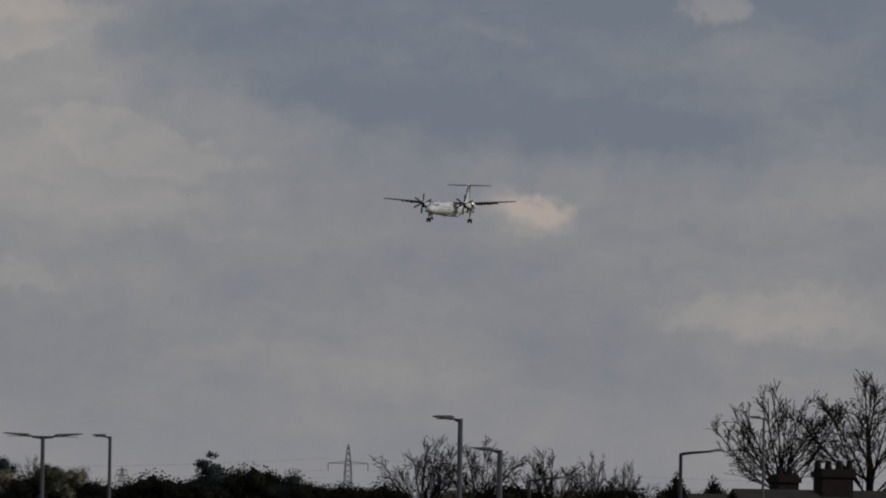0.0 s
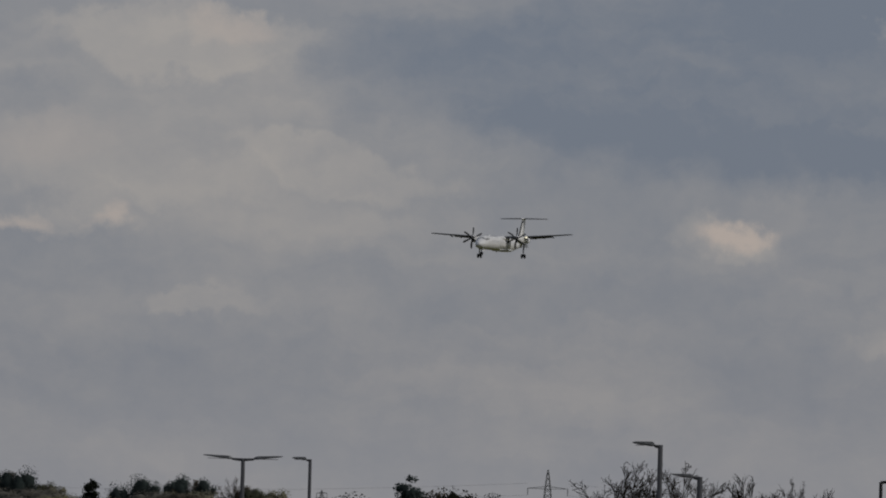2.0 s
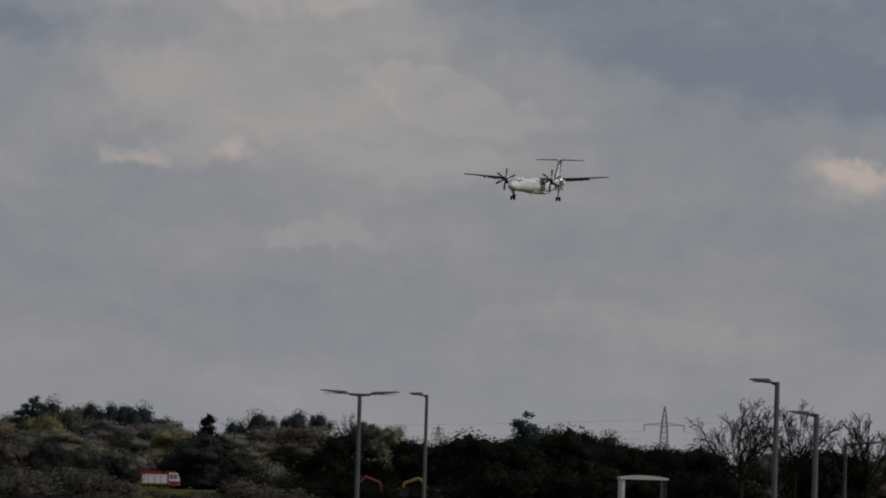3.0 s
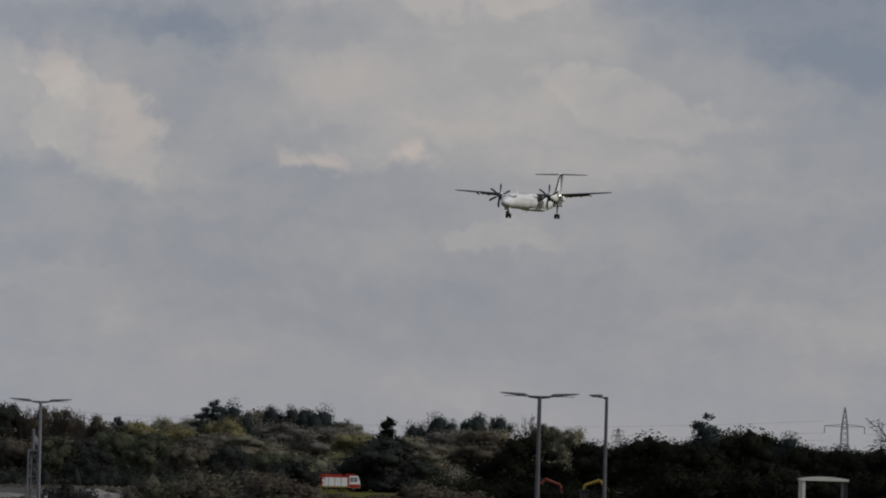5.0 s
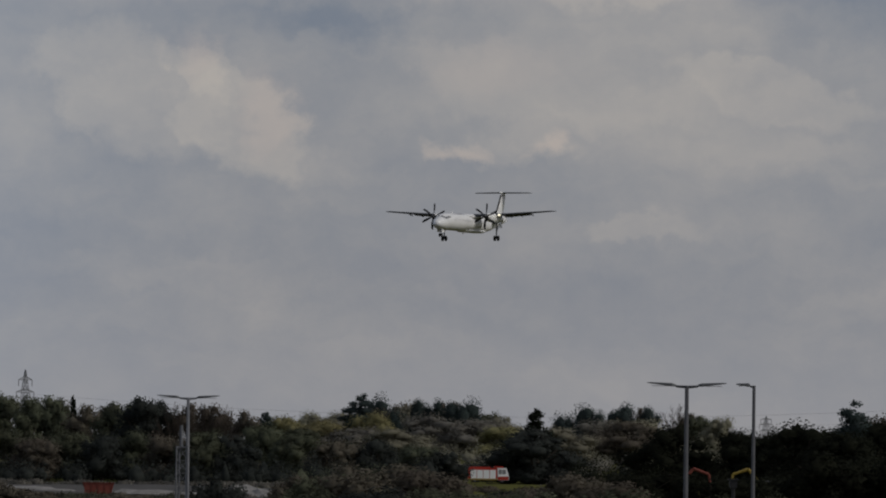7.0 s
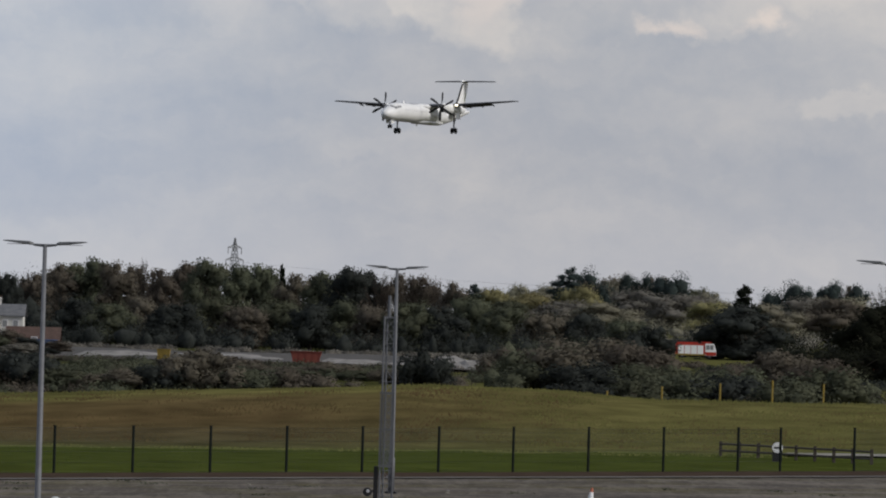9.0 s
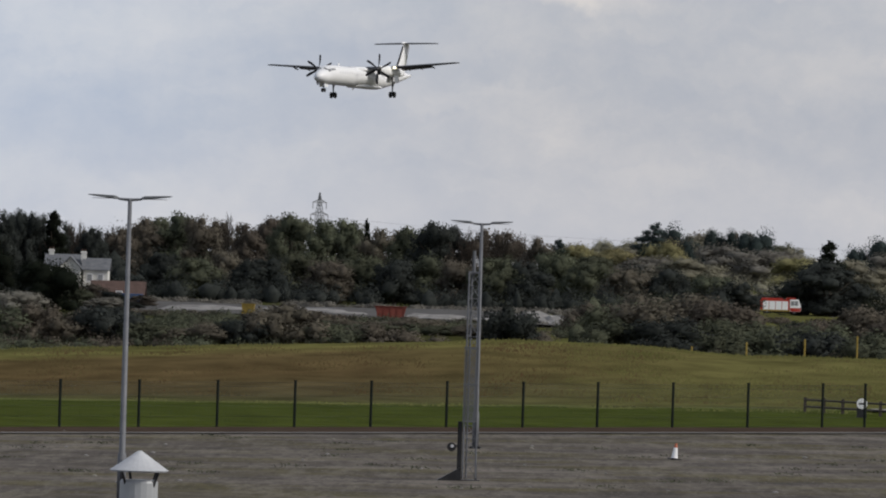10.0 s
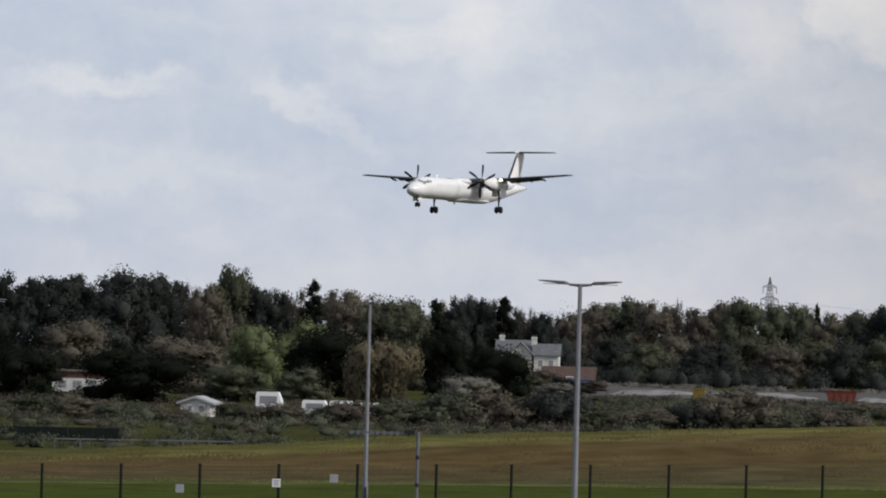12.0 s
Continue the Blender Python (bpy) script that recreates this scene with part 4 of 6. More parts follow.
thicket("scrub", SCRUBBY, -8.0, -2.5, 640, 1.0, "brown", 100, 1.6)
thicket("scrub", SCRUBBY, -8.0, 0.6, 640, 0.9, "brown", 180, 1.6)
thicket("scrub", SCRUBBY, -3.0, 0.8, 780, 1.4, "green", 120, 1.6)
thicket("scrub", SCRUBBY, -3.2, 1.6, 1195, 1.0, "grey", 30, 1.8)
thicket("scrub", SCRUBBY, -3.2, 0.4, 885, 0.7, "brown", 30, 1.5)
thicket("scrub", SCRUBBY, 0.5, 1.9, 760, 3.0, "green", 160, 1.8)
thicket("scrub", SCRUBBY, 1.8, 4.6, 760, 1.9, "green", 160, 1.8)
thicket("scrub", SCRUBBY, 0.3, 4.6, 600, 1.9, "brown", 160, 1.6)
thicket("scrub", SCRUBBY, 0.8, 4.6, 530, 1.7, "green", 60, 1.4)
thicket("scrub", SCRUBBY, 1.7, 3.5, 980, 0.9, "dark", 220, 2.0)
thicket("scrub", SCRUBBY, 3.3, 5.6, 640, 1.5, "holm", 90, 1.6)
thicket("scrub", SCRUBBY, 3.1, 5.6, 540, 1.4, "dark", 60, 1.4)
thicket("scrub", SCRUBBY, 3.0, 5.4, 820, 1.0, "dark", 100, 1.8)


def closed(rows):
    """The rows with a slightly lower tree in each gap, as a wood has."""
    rows = sorted(rows)
    more = []
    for a, b in zip(rows, rows[1:]):
        if b[0] - a[0] < 0.6:
            kind = a[4] if a[4] in ("dark", "holm", "brown", "green", "pale", "grey") else "brown"
            more.append((a[0] * 0.5 + b[0] * 0.5, max(a[1], b[1]) + 12, min(a[2], b[2]) * 0.35 + (a[2] + b[2]) * 0.315, (a[3] + b[3]) * 0.5, kind))
    return rows + more


plant(closed(WOOD_MIDDLE), "in the wood behind the field")
plant(WOOD_EDGE, "along the wood's edge")
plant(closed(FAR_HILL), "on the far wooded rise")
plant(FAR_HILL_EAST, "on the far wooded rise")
plant(closed(EAST_WOOD), "in the far tree belt")
plant(EAST_BARE, "beside the houses")
plant(closed(WEST_SKYLINE), "on the wooded skyline")
plant(WEST_MIDDLE, "behind the parked caravans")
plant(HOUSE_GARDEN, "around the houses by the wood")
plant(SCRUB_WEST, "in the scrub beyond the bank", True)
plant(SCRUB_MIDDLE, "in the scrub beyond the bank", True)
plant(SCRUB_EAST, "in the scrub beyond the bank", True)
plant(SCRUB_FAR_EAST, "in the far scrub belt", True)


def tufts(name, label, mat, count, d0, d1, tall, seed, az0=-8.2, az1=5.2):
    """Grass blades that nobody could count, as one mesh of leaning slivers."""
    rng = np.random.default_rng(seed)
    az, d = np.radians(rng.uniform(az0, az1, count)), rng.uniform(d0, d1, count)
    x, y = d * np.sin(az), d * np.cos(az)
    z = np.array([gz(a, b) for a, b in zip(x, y)])
    # blades gather in clumps
    dense = np.array([noise.noise((a * 0.35, b * 0.35, seed)) for a, b in zip(x, y)])
    h = tall * rng.uniform(0.35, 1.0, count) * np.clip(0.75 + 1.3 * dense, 0.15, 1.7)
    w = rng.uniform(0.04, 0.12, count)
    lean = rng.normal(0, 0.35, (count, 2)) * h[:, None]
    V = np.empty((count, 3, 3))
    V[:, 0] = np.stack((x - w, y, z - 0.15), 1)
    V[:, 1] = np.stack((x + w, y, z - 0.15), 1)
    V[:, 2] = np.stack((x + lean[:, 0], y + lean[:, 1], z + h), 1)
    way = np.tile((0.0, -0.35, 0.9), (count, 1))
    tagged(new(name, leafy_mesh(name, [], [], 0, V, way, mat, False, False)), label, "grass", kind="stuff")


BLADES = {k: leaf(n, a, b, 0.45) for k, n, a, b in (
    ("straw", "rough_straw_grass", (0.105, 0.084, 0.038), (0.155, 0.124, 0.058)), ("rust", "rusty_dead_grass", (0.10, 0.068, 0.034), (0.14, 0.096, 0.048)),
    ("lush", "lush_green_grass", (0.050, 0.070, 0.016), (0.08, 0.10, 0.026)), ("lime", "yellow_green_grass", (0.125, 0.128, 0.044), (0.19, 0.186, 0.068)))}
tufts("rough_grass", "rough straw-coloured grass on the bank", BLADES["straw"], 16000, 350, 385, 0.10, 1)
tufts("rough_grass", "yellow-green grass on the eastern bank", BLADES["lime"], 14000, 350, 388, 0.10, 6, 0.6, 5.2)
tufts("dead_grass", "rusty dead grass and dock on the bank", BLADES["rust"], 7000, 352, 384, 0.10, 2, -8.2, 1.2)
tufts("lawn_grass", "mown green grass below the bank", BLADES["lush"], 22000, 292, 338, 0.05, 3)
tufts("bank_top_grass", "yellow-green grass along the top of the bank", BLADES["lime"], 9000, 384, 398, 0.13, 4)
tufts("bank_foot_grass", "pale grass along the foot of the bank", BLADES["lime"], 4000, 335, 343, 0.09, 5)

# ---- aircraft (forward +X, left +Y, up +Z; origin on the fuselage axis under the wing) ----


def section(x, half_w, top, bottom, n=28, flat=2.0):
    """One ring of the fuselage."""
    pts = []
    for k in range(n):
        a = 2 * math.pi * k / n
        c, s = math.cos(a), math.sin(a)
        y = half_w * math.copysign(abs(c) ** (2 / flat), c)
        z = (top if s >= 0 else -bottom) * math.copysign(abs(s) ** (2 / flat), s) * (1 if s >= 0 else 1)
        pts.append((x, y, (top + bottom) / 2 + (top - bottom) / 2 * math.copysign(abs(s) ** (2 / flat), s)))
    return pts


BODY = ((15.45, 0.04, -0.42, -0.52), (15.35, 0.30, -0.18, -0.74), (15.0, 0.58, 0.06, -0.98), (14.4, 0.88, 0.34, -1.18), (13.7, 1.10, 0.58, -1.30), (13.2, 1.20, 0.86, -1.34),
        (12.6, 1.28, 1.08, -1.36), (11.8, 1.34, 1.24, -1.36), (10.5, 1.36, 1.30, -1.36), (-4.0, 1.36, 1.30, -1.36), (-6.0, 1.34, 1.30, -1.26), (-8.5, 1.24, 1.30, -0.86),
        (-11.0, 1.04, 1.35, -0.34), (-13.5, 0.76, 1.34, 0.16), (-15.5, 0.46, 1.30, 0.56), (-17.0, 0.18, 1.22, 0.86), (-17.35, 0.05, 1.12, 0.98))


def body_at(x):
    for (a, w, t, b), (c, v, s, r) in zip(BODY, BODY[1:]):
        if a >= x >= c:
            f = (a - x) / (a - c)
            return w + (v - w) * f, t + (s - t) * f, b + (r - b) * f
    return BODY[-1][1:]


def foil(chord, thick, n=9):
    """A wing section: x forward from the trailing edge, z up."""
    up, lo = [], []
    for i in range(n + 1):
        u = (1 - math.cos(math.pi * i / n)) / 2
        t = thick * chord * (1.48 * math.sqrt(u) - 0.63 * u - 1.758 * u * u + 1.4215 * u ** 3 - 0.5075 * u ** 4) * 1.0
        up.append((chord * (0.35 - u), t * 1.1 + 0.02 * chord * math.sin(math.pi * u)))
        lo.append((chord * (0.35 - u), -t * 0.75 + 0.02 * chord * math.sin(math.pi * u)))
    return up + lo[-2:0:-1]


def wing_half(bm, stations, thick):
    """stations: y, x of the quarter chord, z, chord."""
    loft(bm, [[(x + fx, y, z + fz) for fx, fz in foil(c, thick)] for y, x, z, c in stations])


def aircraft():
    air = thing("aircraft", Matrix(), "white twin-turboprop airliner landing with wheels and flaps down", "aircraft")
    bm = B()
    loft(bm, [section(x, w, t, b, 28, 2.15) for x, w, t, b in BODY])
    body = part("fuselage", bm, WHITE, air, "glossy white fuselage", True)
    bm = B()
    for s in (1, -1):
        # two windscreen panes a side and one side pane
        for (x0, x1), (a0, a1) in (((13.55, 13.15), (52, 86)), ((13.45, 12.85), (30, 50)), ((12.75, 12.2), (28, 46)), ((12.1, 11.7), (27, 42))):
            q = []
            for x, a in ((x0, a0), (x0 - 0.05, a1), (x1, a1), (x1, a0)):
                w, t, b = body_at(x)
                c, k = math.cos(radians(a)), math.sin(radians(a))
                q.append(bm.verts.new((x + 0.04, s * (w * c ** 0.93 + 0.03), (t + b) / 2 + (t - b) / 2 * k ** 0.93 + 0.02)))
            f = bm.faces.new(q)
        bmesh.ops.recalc_face_normals(bm, faces=bm.faces)
    part("windscreen", bm, GLASS, body, "dark cockpit windows")
    pane = None
    for s in (1, -1):
        for i in range(20):
            x = 10.4 - i * 0.80
            if pane is None:
                bm = B()
                box(bm, -0.11, 0.11, -0.004, 0.004, -0.15, 0.15, 0.003)
                pane = part("cabin_window", bm, PANE, body)
                pane.matrix_basis = pose(x, s * 1.352, 0.32, s * 8)
            else:
                w = mesh_part("cabin_window", pane.data, body)
                w.matrix_basis = pose(x, s * 1.352, 0.32, s * 8)
    # belly fairing
    bm = B()
    loft(bm, [section(x, w, t, b, 20, 2.4) for x, w, t, b in ((4.2, 0.3, -1.2, -1.32), (3.2, 0.95, -1.0, -1.48), (1.5, 1.15, -0.9, -1.46), (-2.5, 1.15, -0.9, -1.46), (-4.4, 1.05, -0.85, -1.42), (-5.0, 0.9, -0.85, -1.36), (-6.2, 0.3, -0.9, -1.14))])
    part("belly_fairing", bm, WHITE, air, "white belly fairing", True)
    bm = B()
    loft(bm, [section(x, w, t, b, 20, 2.3) for x, w, t, b in ((3.6, 0.4, 1.38, 1.0), (2.6, 1.0, 1.42, 0.8), (1.2, 1.36, 1.50, 0.6), (-1.4, 1.36, 1.50, 0.6), (-3.0, 1.0, 1.42, 0.8), (-4.4, 0.4, 1.38, 1.0))])
    part("wing_fairing", bm, WHITE, air, "white wing-root fairing", True)
    # wings
    for s in (1, -1):
        bm = B()
        wing_half(bm, [(s * y, x, z, c) for y, x, z, c in ((1.0, 0.1, 1.22, 3.05), (4.6, 0.1, 1.25, 3.0), (5.2, 0.08, 1.29, 2.92), (9.5, -0.1, 1.60, 2.2), (13.6, -0.28, 1.90, 1.45), (14.2, -0.45, 1.93, 0.9))], 0.16)
        wing = part("wing", bm, WINGGREY, air, "slender grey wing", True)
        bm = B()
        wing_half(bm, [(s * y, x, z, c) for y, x, z, c in ((5.4, 1.12, 1.32, 0.34), (9.5, 0.70, 1.61, 0.27), (13.5, 0.24, 1.89, 0.18))], 0.55)
        part("deicing_boot", bm, BOOT, wing, "black rubber leading edge")
        for y0, y1 in ((1.5, 3.5), (5.3, 9.8)):
            bm = B()
            zz = lambda y: 1.25 if y < 4.6 else 1.25 + (y - 4.6) * 0.075
            cc = lambda y: 0.9 if y < 5 else 0.75
            loft(bm, [[(-1.6 + (0.45 if y > 9 else 0.0) + fx * math.cos(0.3), s * y, zz(y) - 0.14 + fx * math.sin(0.3) + fz) for fx, fz in foil(cc(y), 0.14)] for y in (y0, y1)])
            part("flap", bm, WINGGREY, wing, "lowered grey flap", True)
        for y in (6.6, 8.4, 10.2):
            bm = B()
            z = 1.25 + (y - 4.6) * 0.075
            loft(bm, [[(x, s * y + 0.08 * w * math.cos(k * 0.785), z + dz + 0.12 * w * math.sin(k * 0.785)) for k in range(8)] for x, w, dz in ((0.1, 0.3, -0.14), (-0.5, 0.9, -0.22), (-1.3, 0.9, -0.30), (-1.7, 0.3, -0.40))])
            part("flap_fairing", bm, WINGGREY, wing, "", True)
        if s == 1:
            bm = B()
            loft(bm, [[(x, 5.42 + 0.24 * w * math.cos(k * 0.628), 1.30 + 0.17 * w * math.sin(k * 0.628)) for k in range(10)] for x, w in ((1.15, 1.0), (1.36, 1.0), (1.42, 0.7))])
            part("landing_light", bm, LIT, wing, "lit warm landing light", True)
    # fin and tailplane
    bm = B()
    rings = []
    for z, x, c in ((1.1, -12.1, 4.6), (1.9, -13.2, 3.4), (3.0, -14.0, 2.9), (5.15, -15.2, 2.3), (5.4, -15.3, 2.2)):
        rings.append([(x + fx, fz * 1.0, z) for fx, fz in foil(c, 0.11)])
    loft(bm, rings)
    fin = part("tail_fin", bm, WHITE, air, "tall white tail fin", True)
    bm = B()
    loft(bm, [[(x + fx, fz, z) for fx, fz in foil(c, 0.6)] for z, x, c in ((1.95, -12.1, 0.50), (3.1, -13.05, 0.46), (5.05, -14.45, 0.40))])
    part("deicing_boot", bm, BOOT, fin, "black rubber leading edge")
    bm = B()
    for k in range(4):
        box(bm, -15.05 - 0.16 * k, -14.55 - 0.16 * k, -0.17, 0.17, 2.5 + 0.34 * k, 2.72 + 0.34 * k, 0.02)
    part("tail_mark", bm, MARK, fin, "faint yellow-green tail marking")
    bm = B()
    for s in (1, -1):
        wing_half(bm, [(s * y, x, 5.38, c) for y, x, c in ((0.0, -15.15, 2.1), (2.5, -15.3, 1.8), (4.5, -15.5, 1.35), (4.7, -15.6, 0.9))], 0.12)
    tp = part("tailplane", bm, WINGGREY, air, "grey tailplane on top of the fin", True)
    bm = B()
    loft(bm, [[(x, 0.30 * w * math.cos(k * 0.524), 5.43 + 0.22 * w * math.sin(k * 0.524)) for k in range(12)] for x, w in ((-13.9, 0.1), (-14.3, 0.8), (-15.2, 1.0), (-16.2, 0.7), (-16.7, 0.1))])
    part("fairing", bm, WHITE, tp, "white bullet fairing", True)
    # engines, gear, propellers
    props = []
    for s in (1, -1):
        bm = B()
        rings = []
        for x, w, t, b in ((4.35, 0.34, 1.33, 0.65), (4.1, 0.46, 1.43, 0.47), (3.2, 0.56, 1.51, 0.23), (1.6, 0.62, 1.55, 0.07), (0.0, 0.62, 1.51, 0.03), (-2.0, 0.55, 1.35, 0.07), (-3.6, 0.38, 1.25, 0.33), (-4.6, 0.12, 1.15, 0.80)):
            rings.append([(px, s * 4.41 + py, pz) for px, py, pz in section(x, w, t, b, 20, 2.4)])
        loft(bm, rings)
        nac = part("engine_nacelle", bm, WHITE, air, "long white engine nacelle", True)
        bm = B()
        tube(bm, [(4.36, s * 4.41, 0.47), (4.16, s * 4.41, 0.43)], [0.24, 0.26], 12)
        part("air_intake", bm, BLACK, nac, "dark oval air intake")
        bm = B()
        loft(bm, [[(4.46 + dx, s * 4.41 + w * math.cos(k * 0.524), 0.99 + w * math.sin(k * 0.524)) for k in range(12)] for dx, w in ((-0.12, 0.36), (0.0, 0.37), (0.02, 0.35))])
        part("nacelle_ring", bm, DARKMETAL, nac, "dark ring behind the propeller")
        prop = thing("propeller", pose(4.62, s * 4.41, 0.99), "", "")
        prop.parent = air
        bm = B()
        loft(bm, [[(x, w * math.cos(k * 0.449), w * math.sin(k * 0.449)) for k in range(14)] for x, w in ((-0.12, 0.33), (0.1, 0.32), (0.35, 0.24), (0.55, 0.12), (0.62, 0.02))])
        part("spinner", bm, DARKMETAL, prop, "dark pointed spinner", True)
        bm = B()
        rings = []
        for r, c, tw in ((0.25, 0.18, 58), (0.55, 0.26, 46), (0.95, 0.35, 34), (1.4, 0.38, 25), (1.8, 0.34, 19), (2.02, 0.26, 16), (2.07, 0.10, 15)):
            a = radians(tw)
            sweep = -0.16 * (r / 2.05) ** 3
            ring = []
            for fx, fz in foil(c, 0.13, 5):
                u = fx - 0.35 * c + 0.5 * c + sweep
                ring.append((u * math.sin(a) + fz * math.cos(a), u * math.cos(a) - fz * math.sin(a), r))
            rings.append(ring)
        loft(bm, rings)
        blade = part("blade", bm, BLACK, prop, "black swept propeller blade", True)
        for k in range(1, 6):
            mesh_part("blade", blade.data, prop, "black swept propeller blade", pose(0, 0, 0, 60 * k))
        props.append(prop)
        gear = thing("main_landing_gear", pose(-0.4, s * 4.41, 0), "", "")
        gear.parent = air
        bm = B()
        tube(bm, [(0, 0, 0.4), (0.0, 0, -1.0), (0, 0, -2.32)], [0.13, 0.12, 0.085], 10)
        tube(bm, [(-1.3, 0, 0.4), (0, 0, -1.5)], 0.06, 8)
        tube(bm, [(0.5, 0, 0.4), (0, 0, -0.9)], 0.05, 8)
        tube(bm, [(0, -0.42, -2.32), (0, 0.42, -2.32)], 0.07, 8)
        part("strut", bm, GALV, gear, "grey steel gear strut")
        for w in (-1, 1):
            bm = B()
            tube(bm, [(0, w * 0.28 - 0.14, 0), (0, w * 0.28 - 0.12, 0), (0, w * 0.28, 0), (0, w * 0.28 + 0.12, 0), (0, w * 0.28 + 0.14, 0)], [0.28, 0.40, 0.44, 0.40, 0.28], 20)
            wh = part("wheel", bm, RUBBER, gear, "black tyre", m=pose(0, 0, -2.32))
            bm = B()
            tube(bm, [(0, w * 0.28 - 0.15, 0), (0, w * 0.28 + 0.15, 0)], 0.17, 14)
            part("hub", bm, GALV, wh, "grey wheel hub")
            bm = B()
            box(bm, -0.9, 0.7, w * 0.52 - 0.02, w * 0.52 + 0.02, -0.75, 0.30, 0.01, pose(0, 0, 0, 8 * w))
            part("gear_door", bm, WHITE, gear, "white gear door hanging open")
    ng = thing("nose_landing_gear", pose(13.1, 0, 0), "", "")
    ng.parent = air
    bm = B()
    tube(bm, [(0.15, 0, -1.1), (0, 0, -2.2)], [0.09, 0.06], 10)
    tube(bm, [(-0.9, 0, -1.2), (0.05, 0, -1.9)], 0.045, 8)
    tube(bm, [(0, -0.26, -2.2), (0, 0.26, -2.2)], 0.05, 8)
    part("strut", bm, GALV, ng, "grey steel gear strut")
    for w in (-1, 1):
        bm = B()
        tube(bm, [(0, w * 0.18 - 0.10, 0), (0, w * 0.18 - 0.07, 0), (0, w * 0.18 + 0.07, 0), (0, w * 0.18 + 0.10, 0)], [0.18, 0.28, 0.28, 0.18], 18)
        part("wheel", bm, RUBBER, ng, "black tyre", m=pose(0, 0, -2.2))
        bm = B()
        box(bm, -0.6, 0.5, w * 0.4 - 0.015, w * 0.4 + 0.015, -1.75, -1.2, 0.008)
        part("gear_door", bm, WHITE, ng, "white nose gear door")
    # small fittings
    for x, z0, z1 in ((8.0, 1.32, 1.66), (-5.5, 1.32, 1.62), (3.0, -1.75, -1.35)):
        bm = B()
        box(bm, x - 0.22, x + 0.22, -0.02, 0.02, z0, z1)
        part("antenna", bm, WHITE, air, "white blade aerial")
    bm = B()
    tube(bm, [(-17.3, 0, 1.05), (-17.6, 0, 1.05)], [0.06, 0.03], 8)
    part("tail_cone_tip", bm, DARKMETAL, air)
    return air, props


AIRCRAFT, PROPS = aircraft()

# ---- yard lamps, masts and fence ----


def lamp_arm(bm, dx, rise, w=0.05):
    tube(bm, [(0, 0, 0), (dx * 0.3, 0, rise * 0.2), (dx, 0, rise)], [w, w * 0.9, w * 0.7], 8)


def lamp_head(dx, rise, length):
    """A slim tapering lantern at the end of an arm."""
    bm = B()
    s = 1 if dx > 0 else -1
    rings = []
    for u, w, t in ((0.0, 0.06, 0.04), (0.12, 0.13, 0.065), (0.45, 0.16, 0.05), (0.85, 0.15, 0.03), (1.0, 0.08, 0.014)):
        x, z = dx + s * u * length, rise + u * length * 0.10
        rings.append([(x, -w, z), (x, -w * 0.6, z + t), (x, w * 0.6, z + t), (x, w, z), (x, w * 0.7, z - t * 0.4), (x, -w * 0.7, z - t * 0.4)])
    loft(bm, rings)
    return bm


def street_lamp(p, height, sides, label, turn=0.0, reach=0.28, length=0.72, radius=0.085, mat=None, group=""):
    lamp = thing("street_lamp", pose(p.x, p.y, p.z, 0, 0, turn), label, "street lamp", group)
    mat = mat or GALV
    bm = B()
    tube(bm, [(0, 0, 0), (0, 0, 1.25), (0, 0, 1.3), (0, 0, height)], [radius * 1.35, radius * 1.35, radius, radius * 0.62], 14)
    pole = part("pole", bm, mat, lamp, "", True)
    bm = B()
    box(bm, -0.2, 0.2, -0.2, 0.2, -0.02, 0.10, 0.02)
    part("base_plate", bm, BLACK, lamp, "black base plate")
    bm = B()
    box(bm, -0.02, 0.06, -radius * 1.5, -radius * 1.3, 0.5, 1.1, 0.01)
    part("service_door", bm, DARKMETAL, pole)
    for s in sides:
        bm = B()
        lamp_arm(bm, s * reach, 0.02, radius * 0.5)
        arm = part("arm", bm, mat, lamp, "", m=pose(0, 0, height - 0.04))
        head = part("lantern", lamp_head(s * reach, 0.03, length), HEAD, lamp, "flat grey lantern", m=pose(0, 0, height - 0.04))
        bm = B()
        box(bm, min(s * (reach + 0.2), s * (reach + length * 0.85)), max(s * (reach + 0.2), s * (reach + length * 0.85)), -0.09, 0.09, 0.02, 0.035, 0.004)
        part("lens", bm, LENS, head, "pale reflecting lamp glass", m=pose(0, 0, 0.0))
    return lamp


TWIN = "tall galvanised lamp post with two flat lanterns on the yard"
ONE = "galvanised lamp post with one flat lantern beside the yard"


def lamp_at(az, d, el, sides, label, **k):
    p = on_ground(az, d)
    street_lamp(p, 6.0 + d * math.tan(radians(el)) - p.z, sides, label, **k)


lamp_at(3.795, 200, 0.550, (-1, 1), TWIN, turn=-6, reach=0.30, length=0.78, group="twin lamp posts", mat=DARKGALV)
lamp_at(-0.0897, 254, 0.4089, (-1, 1), TWIN, turn=-4, reach=0.30, length=0.78, group="twin lamp posts")
lamp_at(-2.838, 189, 0.5176, (-1, 1), TWIN, turn=-4, reach=0.30, length=0.78, group="twin lamp posts")
lamp_at(4.318, 190, 0.556, (-1,), ONE, reach=0.10, length=0.36, radius=0.065, mat=DARKGALV)
lamp_at(7.045, 142, 0.737, (-1,), ONE, reach=0.12, length=0.42, radius=0.075, mat=DARKGALV)
lamp_at(7.358, 175, 0.4959, (-1,), ONE, reach=0.16, length=0.52, radius=0.10, mat=DARKGALV)
lamp_at(-4.472, 268, 0.312, (-1,), ONE, reach=0.05, length=0.22, radius=0.085)
lamp_at(9.410, 240, 0.778, (-1,), ONE, reach=0.10, length=0.42, radius=0.06, mat=DARKGALV)
